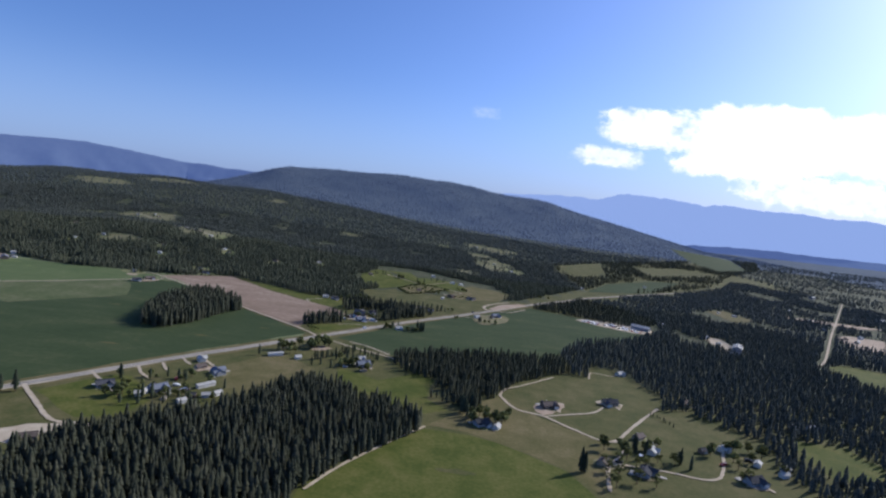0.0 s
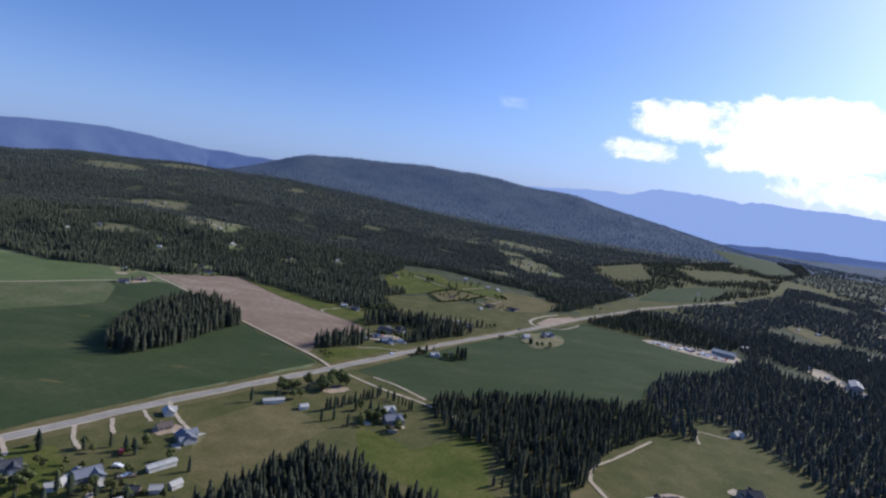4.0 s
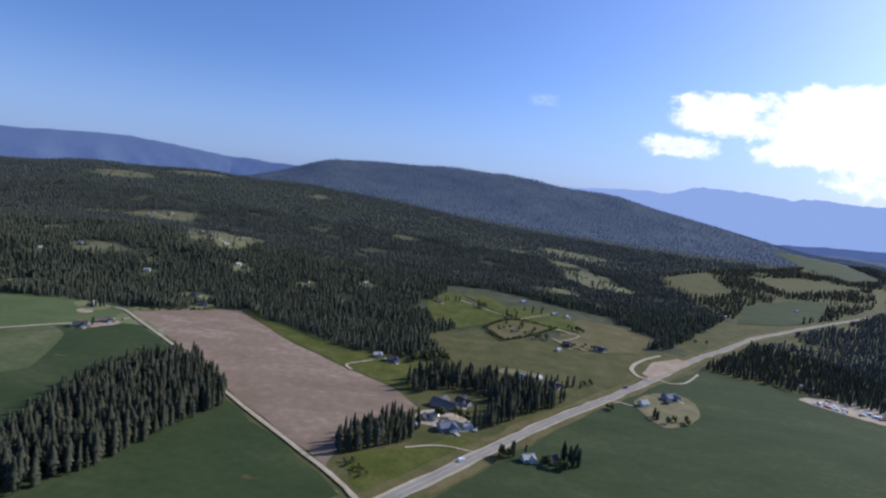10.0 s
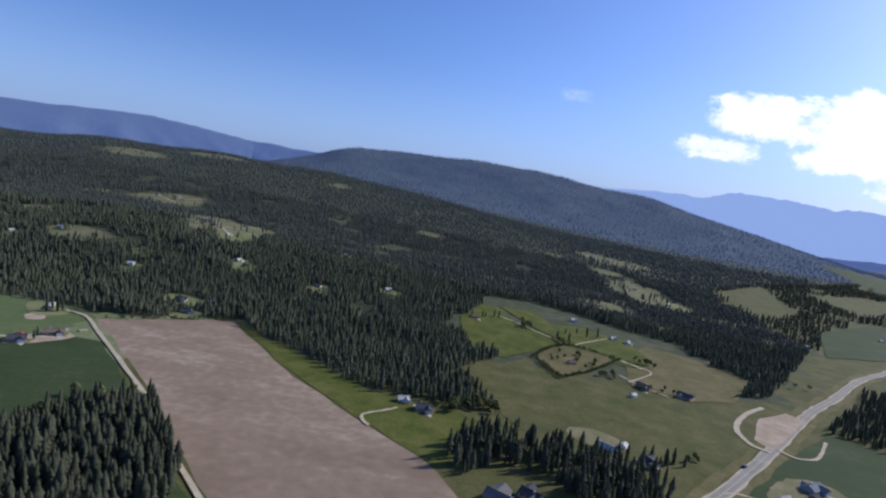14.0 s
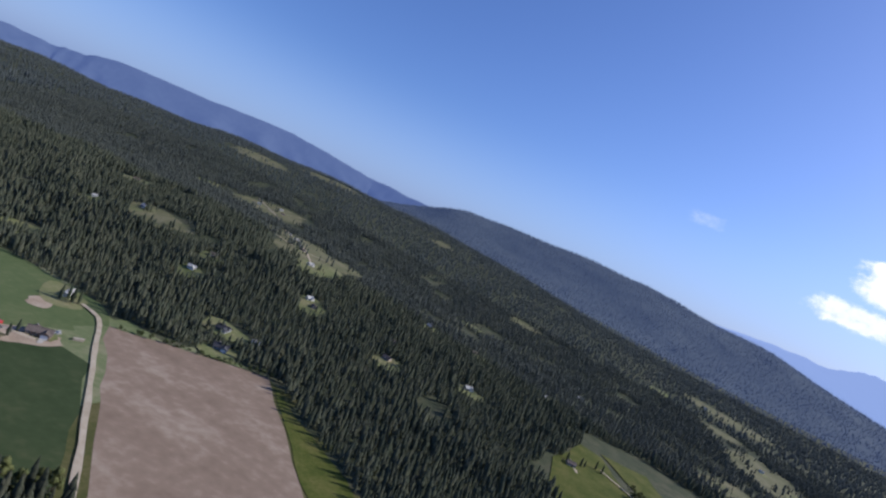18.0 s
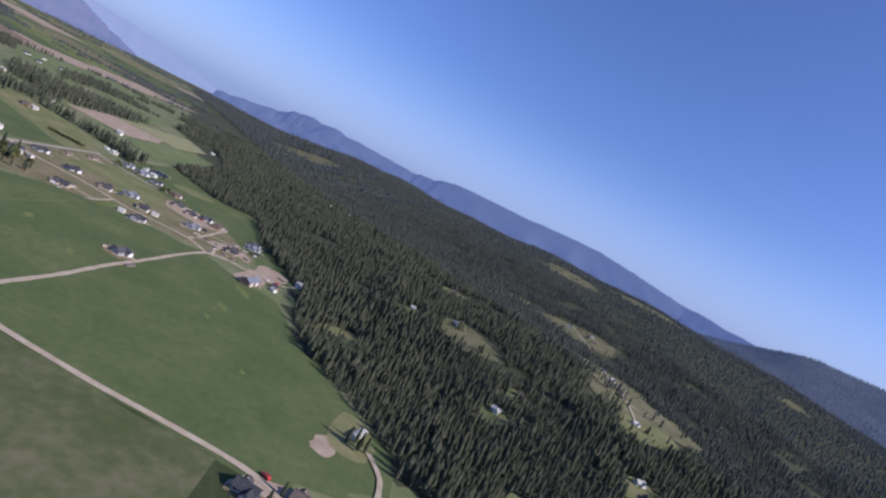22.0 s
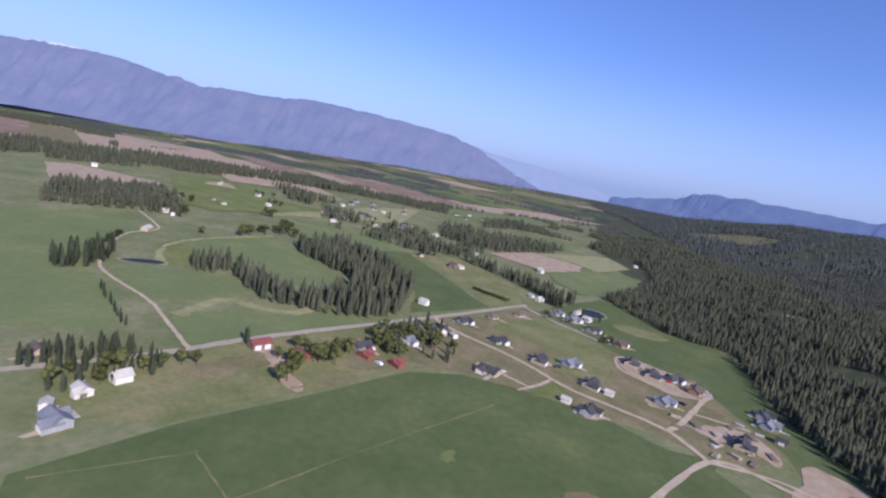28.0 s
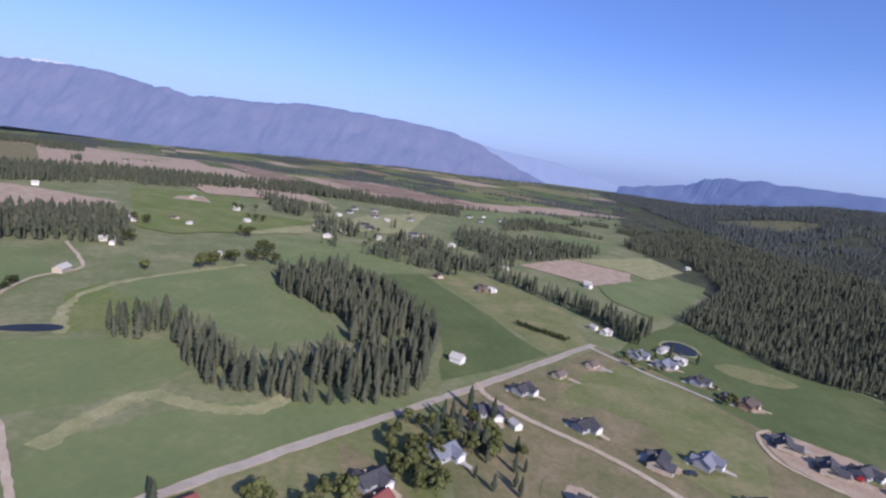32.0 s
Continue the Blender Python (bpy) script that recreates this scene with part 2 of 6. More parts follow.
M["car_white"] = mat("white_car_paint", [(0.70, 0.70, 0.70), (0.76, 0.76, 0.76)], 1, rough=0.3, spec=0.5)
M["car_dark"] = mat("dark_car_paint", [(0.03, 0.035, 0.05), (0.045, 0.05, 0.065)], 1, rough=0.3, spec=0.5)
M["car_red"] = mat("red_car_paint", [(0.32, 0.03, 0.025), (0.38, 0.045, 0.035)], 1, rough=0.3, spec=0.5)
M["wood"] = mat("weathered_wood", [(0.16, 0.13, 0.10), (0.24, 0.20, 0.16)], 1)
# far mountains: nearly black rock, the haze before them put in as blue emission
M["far_east"] = mat("haze_glow_mountain_east", [(0.008, 0.012, 0.02), (0.016, 0.02, 0.028)], 400, spec=0.0, emit=((0.29, 0.385, 0.66), 0.92))
M["far_west"] = mat("haze_glow_mountain_west", [(0.04, 0.05, 0.054), (0.08, 0.072, 0.075)], 170, emit=((0.16, 0.21, 0.41), 0.66), bump=5, spec=0.0)
M["far_north"] = mat("haze_glow_mountain_north", [(0.04, 0.055, 0.07), (0.06, 0.075, 0.09)], 300, emit=((0.14, 0.20, 0.44), 0.50), spec=0.0)
M["far_pale"] = mat("haze_glow_mountain_pale", [(0.05, 0.06, 0.07), (0.07, 0.08, 0.09)], 400, emit=((0.27, 0.35, 0.60), 0.66), spec=0.0)


def snowy(m, level, band):
    """Old snow lying above a height, broken by bare rock, with a painted blue-grey glow."""
    n, l = m.node_tree.nodes, m.node_tree.links
    bsdf = n["Principled BSDF"]
    pos = n.new("ShaderNodeNewGeometry")
    sep = n.new("ShaderNodeSeparateXYZ")
    l.new(pos.outputs["Position"], sep.inputs[0])
    nz = n.new("ShaderNodeTexNoise")
    nz.inputs["Scale"].default_value, nz.inputs["Detail"].default_value = 0.012, 6
    l.new(pos.outputs["Position"], nz.inputs["Vector"])
    add = n.new("ShaderNodeMath")
    add.operation = "MULTIPLY_ADD"
    add.inputs[1].default_value = 60
    l.new(nz.outputs["Fac"], add.inputs[0])
    l.new(sep.outputs["Z"], add.inputs[2])
    fac = n.new("ShaderNodeMapRange")
    fac.inputs["From Min"].default_value, fac.inputs["From Max"].default_value = level, level + band
    l.new(add.outputs[0], fac.inputs["Value"])
    # the snow's brightness through haze is partly emission
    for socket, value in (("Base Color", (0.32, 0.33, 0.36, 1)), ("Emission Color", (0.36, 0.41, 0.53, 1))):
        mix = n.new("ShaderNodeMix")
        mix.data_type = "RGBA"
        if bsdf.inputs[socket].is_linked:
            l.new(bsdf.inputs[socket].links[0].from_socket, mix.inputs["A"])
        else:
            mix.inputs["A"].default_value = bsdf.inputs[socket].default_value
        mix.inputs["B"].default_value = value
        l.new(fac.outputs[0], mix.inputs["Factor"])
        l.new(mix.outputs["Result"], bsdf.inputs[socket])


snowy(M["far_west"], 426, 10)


# ---- the lie of the land ----
def smooth(a, b, v):
    t = np.clip((v - a) / (b - a), 0, 1)
    return t * t * (3 - 2 * t)


RIDGE_X = (-2300, -1700, -1290, -940, -614, -302, 12, 329, 646, 968, 1288, 1609, 1900)
RIDGE_H = (0, 46, 158, 274, 280, 288, 282, 241, 215, 142, 79, 8, 0)


def height(x, y):
    """Height of the ground in metres: a gently falling valley floor, the wooded front hill and the long ridge behind it."""
    x, y = np.asarray(x, float), np.asarray(y, float)
    near = 4.2 - 0.0308 * np.clip(y, -900, 1350) - 4.2 * smooth(1350, 1900, y)
    west = -33 + 0.033 * np.clip(y, -3200, 170)
    w = smooth(-1150, -3000, x)
    z = near * (1 - w) + west * w
    front = 148 * np.exp(-((x + 1128) / 792) ** 2 / 2 - ((y - 2089) / 511) ** 2 / 2) + 75 * np.exp(-((x + 2450) / 420) ** 2 / 2 - ((y - 1850) / 330) ** 2 / 2) + 33 * np.exp(-((x + 582) / 323) ** 2 / 2 - ((y - 1080) / 144) ** 2 / 2)
    z = z + np.maximum(0, front - 7) * smooth(815, 960, y)
    ridge = np.interp(x, RIDGE_X, RIDGE_H) * np.exp(-((y - 3381) / 430) ** 2 / 2)
    z = z + ridge
    lumps = 5 * np.sin(x / 170 + 1.3) * np.sin(y / 210) + 3 * np.sin(x / 67 + y / 90)
    return z + lumps * smooth(25, 120, front + ridge)


def h1(x, y):
    return float(height(x, y))


def mesh_np(name, verts, tris, mats, mat_index=None, tint=None, quads=False):
    me = bpy.data.meshes.new(name)
    verts, tris = np.asarray(verts, np.float32), np.asarray(tris, np.int32)
    k = tris.shape[1]
    me.vertices.add(len(verts))
    me.vertices.foreach_set("co", verts.ravel())
    me.loops.add(tris.size)
    me.loops.foreach_set("vertex_index", tris.ravel())
    me.polygons.add(len(tris))
    me.polygons.foreach_set("loop_start", np.arange(0, tris.size, k, dtype=np.int32))
    if mat_index is not None:
        me.polygons.foreach_set("material_index", np.asarray(mat_index, np.int32))
    for m in mats:
        me.materials.append(m)
    if tint is not None:
        at = me.attributes.new("tint", "FLOAT", "POINT")
        at.data.foreach_set("value", np.asarray(tint, np.float32))
    me.update(calc_edges=True)
    return me


def grid_faces(nx, ny):
    i, j = np.meshgrid(np.arange(nx - 1), np.arange(ny - 1), indexing="ij")
    a = (i * ny + j).ravel()
    return np.stack([a, a + ny, a + ny + 1, a + 1], 1)


def inside(poly, x, y):
    hit = np.zeros(np.shape(x), bool)
    n = len(poly)
    for k in range(n):
        (x0, y0), (x1, y1) = poly[k], poly[(k + 1) % n]
        if y0 == y1:
            continue
        hit ^= ((y0 > y) != (y1 > y)) & (x < (x1 - x0) * (y - y0) / (y1 - y0) + x0)
    return hit


# outline of the wooded hills
HILL = [(-402, 792), (-313, 840), (-270, 810), (-238, 779), (-200, 758), (-165, 739), (-140, 741), (-112, 738), (-88, 744), (-104, 786), (-124, 806), (-76, 884), (-110, 886), (-122, 950), (-105, 1088), (-45, 1113), (8, 1096), (75, 1050), (114, 1040), (120, 955), (103, 868), (140, 882), (214, 992),
        (311, 1146), (325, 1300), (326, 1420), (335, 1570), (560, 1880), (1000, 2300), (1900, 2900), (1900, 3500), (-4200, 3500), (-4200, 1500), (-3300, 1300), (-2700, 1180), (-1800, 1050), (-1360, 925), (-1217, 905), (-1126, 882), (-985, 785), (-937, 800), (-896, 814),
        (-862, 858), (-755, 833), (-695, 832), (-640, 833), (-575, 800), (-517, 791), (-463, 797)]

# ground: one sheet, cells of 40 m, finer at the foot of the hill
gx, gy = np.arange(-5400, 4201, 40.0), np.concatenate([np.arange(-3400, 761, 40.0), np.arange(770, 1110, 10.0), np.arange(1120, 5201, 40.0)])
X, Y = np.meshgrid(gx, gy, indexing="ij")
gv = np.stack([X, Y, height(X, Y)], -1).reshape(-1, 3)
gf = grid_faces(len(gx), len(gy))
cx, cy = gv[gf].mean(1)[:, 0], gv[gf].mean(1)[:, 1]
wooded = (cy > 860) & (cx < 160 + (cy - 1000) * 0.15) & (cx > -2600) & (cy > 0.2 * (-900 - cx) + 780)
wooded |= (cy > 1180 + (cx + 2600) * -0.15) & (cx <= -2600) & (cx > -4600)
wooded |= (cx < -1900) & (cy < 300) & (cx + cy * 0.4 < -2300)
wooded |= (cx > 1150) & (cy > 1500) & (cx > 0.55 * cy)
wooded |= (cy > 2500) & (cx > -2600) & (cx < 1900)
wooded |= inside(HILL, cx, cy)
wooded |= (cx > 160) & (cy > 420) & (cy < 1600) & (cx > 0.85 * (cy - 900) + 330)
# far wooded cells share the ridge's haze glow; eastern ground takes the against-sun olive
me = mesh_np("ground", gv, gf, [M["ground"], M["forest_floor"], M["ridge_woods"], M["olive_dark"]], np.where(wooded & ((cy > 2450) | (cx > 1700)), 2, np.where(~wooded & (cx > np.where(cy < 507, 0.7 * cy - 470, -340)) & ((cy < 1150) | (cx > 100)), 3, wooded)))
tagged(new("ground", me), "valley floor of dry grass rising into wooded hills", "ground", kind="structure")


def patch(name, poly, material, lift, label, step=60.0):
    """A piece of the ground's cover: a polygon laid on the land, cut into cells so that it follows it."""
    bm = bmesh.new()
    face = bm.faces.new([bm.verts.new((x, y, 0)) for x, y in poly])
    if sum((poly[i][0] * poly[(i + 1) % len(poly)][1] - poly[(i + 1) % len(poly)][0] * poly[i][1]) for i in range(len(poly))) < 0:
        face.normal_flip()
    bmesh.ops.triangulate(bm, faces=bm.faces[:])
    xs, ys = [p[0] for p in poly], [p[1] for p in poly]
    for axis, lo, hi in ((0, min(xs), max(xs)), (1, min(ys), max(ys))):
        v = lo + step
        while v < hi:
            no = (1, 0, 0) if axis == 0 else (0, 1, 0)
            bmesh.ops.bisect_plane(bm, geom=bm.verts[:] + bm.edges[:] + bm.faces[:], plane_co=(v if axis == 0 else 0, v if axis else 0, 0), plane_no=no)
            v += step
    bmesh.ops.triangulate(bm, faces=bm.faces[:])
    for v in bm.verts:
        v.co.z = h1(v.co.x, v.co.y) + lift
    me = bpy.data.meshes.new(name)
    bm.to_mesh(me)
    bm.free()
    me.materials.append(M[material])
    return tagged(new(name, me), label, name.replace("_", " "), kind="structure")


def wavy(poly, amount=2.5, step=14.0, seed=1):
    """The same outline with uneven, worn edges."""
    rnd = random.Random(seed)
    out = []
    n = len(poly)
    for k in range(n):
        a, b = Vector(poly[k]), Vector(poly[(k + 1) % n])
        m = max(1, int((b - a).length / step))
        for q in range(m):
            p = a.lerp(b, q / m)
            out.append((p.x + rnd.uniform(-amount, amount), p.y + rnd.uniform(-amount, amount)))
    return out


def rounded(poly, times=2):
    """The same outline with its corners cut round."""
    for _ in range(times):
        out = []
        for k in range(len(poly)):
            (x0, y0), (x1, y1) = poly[k], poly[(k + 1) % len(poly)]
            out += [(x0 * 0.75 + x1 * 0.25, y0 * 0.75 + y1 * 0.25), (x0 * 0.25 + x1 * 0.75, y0 * 0.25 + y1 * 0.75)]
        poly = out
    return poly


def curve_points(pts, per=8):
    """A smooth line through the points."""
    out = []
    for k in range(len(pts) - 1):
        p = [Vector(pts[min(max(k + q, 0), len(pts) - 1)]) for q in (-1, 0, 1, 2)]
        for q in range(per):
            t = q / per
            out.append(0.5 * ((2 * p[1]) + (p[2] - p[0]) * t + (2 * p[0] - 5 * p[1] + 4 * p[2] - p[3]) * t * t + (3 * p[1] - p[0] - 3 * p[2] + p[3]) * t ** 3))
    out.append(Vector(pts[-1]))
    return out


def ribbon(name, pts, width, material, lift, label, side=0.0, ragged=0.0):
    line = curve_points(pts)
    rnd = random.Random(len(pts) * 7 + int(width * 10))
    v = []
    for k, p in enumerate(line):
        d = (line[min(k + 1, len(line) - 1)] - line[max(k - 1, 0)]).normalized()
        nrm = Vector((-d.y, d.x))
        for s in (-1, 1):
            q = p + nrm * (side + s * (width / 2 + rnd.uniform(-ragged, ragged)))
            v.append((q.x, q.y, h1(q.x, q.y) + lift))
    f = [(2 * k, 2 * k + 1, 2 * k + 3, 2 * k + 2) for k in range(len(line) - 1)]
    f = [tuple(reversed(q)) for q in f]
    return tagged(new(name, mesh_np(name, v, f, [M[material]])), label, name.replace("_", " "), kind="structure")


# ---- mountains and clouds, far behind ----
def mountain_range(name, crest, material, depth, label, base=-60.0, rough=14.0, seed=3):
    """A range along its crest line, with spurs and gullies."""
    line = [Vector(p) for p in crest]
    pts = []
    for k in range(len(line) - 1):
        m = 26
        pts += [line[k].lerp(line[k + 1], q / m) for q in range(m)]
    pts.append(line[-1])
    nu = 41
    v = np.zeros((len(pts), nu, 3))
    for k, p in enumerate(pts):
        d = (pts[min(k + 1, len(pts) - 1)] - pts[max(k - 1, 0)])
        nrm = Vector((-d.y, d.x, 0)).normalized()
        jag = rough * noise.fractal((k * 0.11, seed, 0), 1.0, 2.0, 5)
        for q in range(nu):
            u = -1 + 2 * q / (nu - 1)
            spur = 0.5 + 0.5 * noise.fractal((p.x / 260, p.y / 260, seed + u * 0.7), 1.0, 2.0, 4)
            fall = max(0.0, 1 - abs(u)) ** (0.75 + 0.5 * spur)
            pos = p + nrm * (u * depth)
            gully = noise.fractal((pos.x / 190, pos.y / 150, seed), 1.0, 2.0, 6) - 1.3 * abs(noise.noise((pos.x / 420, pos.y / 210, seed + 4)))
            z = base + (p.z + jag - base) * fall + 0.1 * (p.z - base) * gully * 4 * fall * (1 - fall)
            v[k, q] = (pos.x, pos.y, z)
    me = mesh_np(name, v.reshape(-1, 3), grid_faces(len(pts), nu), [M[material]])
    for p in me.polygons:
        p.use_smooth = True
    return tagged(new(name, me), label, "mountain range", kind="structure")


# all these ranges get their blue from the emitted haze tone
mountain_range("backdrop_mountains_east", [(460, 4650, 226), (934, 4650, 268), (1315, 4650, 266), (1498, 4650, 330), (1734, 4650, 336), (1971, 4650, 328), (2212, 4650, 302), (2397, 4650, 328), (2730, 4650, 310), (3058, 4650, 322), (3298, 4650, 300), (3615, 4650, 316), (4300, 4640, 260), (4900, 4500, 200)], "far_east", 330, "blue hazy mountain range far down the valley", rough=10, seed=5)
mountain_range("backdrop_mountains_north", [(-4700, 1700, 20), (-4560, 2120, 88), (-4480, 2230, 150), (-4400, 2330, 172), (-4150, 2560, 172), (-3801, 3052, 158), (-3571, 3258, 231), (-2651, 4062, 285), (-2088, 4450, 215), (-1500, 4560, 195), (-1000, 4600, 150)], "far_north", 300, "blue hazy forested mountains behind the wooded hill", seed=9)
mountain_range("backdrop_mountains_west", [(-4650, -3900, 400), (-4650, -3030, 398), (-4650, -2764, 416), (-4650, -2455, 402), (-4650, -2148, 380), (-4650, -1862, 312), (-4650, -1754, 328), (-4650, -1577, 285), (-4650, -1361, 300), (-4650, -928, 302), (-4650, -716, 334), (-4650, -415, 322), (-4650, -201, 312), (-4650, 99, 292), (-4650, 400, 262), (-4650, 620, 200), (-4650, 801, 118), (-4650, 958, 50), (-4650, 1150, -20)], "far_west", 520, "mountain range made grey-blue by haze glow, with thin snow along its top", base=-90, rough=9, seed=2)
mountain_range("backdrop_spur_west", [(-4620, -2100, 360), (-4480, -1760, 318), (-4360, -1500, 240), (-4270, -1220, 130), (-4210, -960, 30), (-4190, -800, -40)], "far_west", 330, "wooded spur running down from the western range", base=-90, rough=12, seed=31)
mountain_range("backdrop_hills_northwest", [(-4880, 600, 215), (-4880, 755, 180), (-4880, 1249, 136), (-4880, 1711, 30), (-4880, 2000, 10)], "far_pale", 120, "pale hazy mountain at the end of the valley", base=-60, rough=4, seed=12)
# hills added to cover bare ground, in place of the valley's blue haze
mountain_range("backdrop_added_foothills_east", [(1450, 3700, -60), (1800, 3850, -8), (2300, 3900, 6), (2900, 3800, -2), (3500, 3600, 10), (4200, 3200, 20)], "far_north", 420, "low blue hills added in place of the hazy valley floor", base=-70, rough=10, seed=21)


def cloud(center, half_w, half_h, softness, seed, strength, thick, label, feature=1.4):
    """A bank of cloud: a sheet whose ragged edge comes from noise, facing the valley."""
    me = mesh_np("cloud", [(-1, 0, -1), (1, 0, -1), (1, 0, 1), (-1, 0, 1)], [(0, 1, 2, 3)], [])
    m = bpy.data.materials.new("cloud_vapour")
    m.use_nodes = True
    n, l = m.node_tree.nodes, m.node_tree.links
    n.clear()
    tc = n.new("ShaderNodeTexCoord")
    mp = n.new("ShaderNodeMapping")
    mp.inputs["Location"].default_value = (seed * 3.7, seed, 0)
    mp.inputs["Scale"].default_value = (half_w / half_h * 0.7, 1, 1.0)
    l.new(tc.outputs["Object"], mp.inputs["Vector"])
    nz = n.new("ShaderNodeTexNoise")
    nz.inputs["Scale"].default_value, nz.inputs["Detail"].default_value, nz.inputs["Roughness"].default_value = feature, 12, 0.62
    nz.inputs["Distortion"].default_value = 0.25
    l.new(mp.outputs[0], nz.inputs["Vector"])
    sq = n.new("ShaderNodeVectorMath")
    sq.operation = "MULTIPLY"
    l.new(tc.outputs["Object"], sq.inputs[0])
    l.new(tc.outputs["Object"], sq.inputs[1])
    ln = n.new("ShaderNodeVectorMath")
    ln.operation = "LENGTH"
    l.new(sq.outputs[0], ln.inputs[0])
    fall = n.new("ShaderNodeMapRange")
    fall.inputs["From Min"].default_value, fall.inputs["From Max"].default_value = 0.1, 1.0
    fall.inputs["To Min"].default_value, fall.inputs["To Max"].default_value = 0.3, -0.42
    l.new(ln.outputs["Value"], fall.inputs["Value"])
    add = n.new("ShaderNodeMath")
    l.new(nz.outputs["Fac"], add.inputs[0])
    l.new(fall.outputs[0], add.inputs[1])
    edge = n.new("ShaderNodeMapRange")
    edge.interpolation_type = "SMOOTHSTEP"
    edge.inputs["From Min"].default_value, edge.inputs["From Max"].default_value = 0.40, 0.40 + softness
    edge.inputs["To Max"].default_value = thick
    l.new(add.outputs[0], edge.inputs["Value"])
    em = n.new("ShaderNodeEmission")
    em.inputs["Color"].default_value = (1.0, 0.99, 0.975, 1)
    puff = n.new("ShaderNodeMapRange")
    puff.inputs["From Min"].default_value, puff.inputs["From Max"].default_value = 0.3, 0.66
    puff.inputs["To Min"].default_value, puff.inputs["To Max"].default_value = strength * 0.93, strength * 1.1
    l.new(nz.outputs["Fac"], puff.inputs["Value"])
    l.new(puff.outputs[0], em.inputs["Strength"])
    tr = n.new("ShaderNodeBsdfTransparent")
    mx = n.new("ShaderNodeMixShader")
    l.new(edge.outputs[0], mx.inputs[0])
    l.new(tr.outputs[0], mx.inputs[1])
    l.new(em.outputs[0], mx.inputs[2])
    out = n.new("ShaderNodeOutputMaterial")
    l.new(mx.outputs[0], out.inputs["Surface"])
    me.materials.append(m)
    ob = new("cloud", me)
    ob.matrix_world = pose(*center) @ Matrix.Diagonal((half_w, 1, half_h, 1))
    return tagged(ob, label, "cloud", kind="structure")


cloud((3500, 4850, 960), 1950, 375, 0.17, 3.0, 1.02, 1.0, "large bright white cloud bank over the far mountains", feature=1.6)
cloud((2640, 4847, 790), 900, 320, 0.2, 5.0, 1.0, 1.0, "ragged lower lobe of the cloud bank", feature=1.7)
cloud((3500, 4846, 510), 1250, 210, 0.3, 11.0, 0.98, 0.95, "streaky lower edge of the cloud bank", feature=2.2)
cloud((1690, 4845, 925), 560, 230, 0.3, 9.3, 1.0, 1.0, "ragged white cloud puff", feature=1.7)
cloud((1400, 4840, 650), 430, 130, 0.42, 15.0, 0.98, 0.85, "small thin white cloud", feature=1.9)
cloud((297, 4835, 920), 190, 80, 0.75, 21.0, 0.9, 0.22, "faint wisp of cloud", feature=2.6)

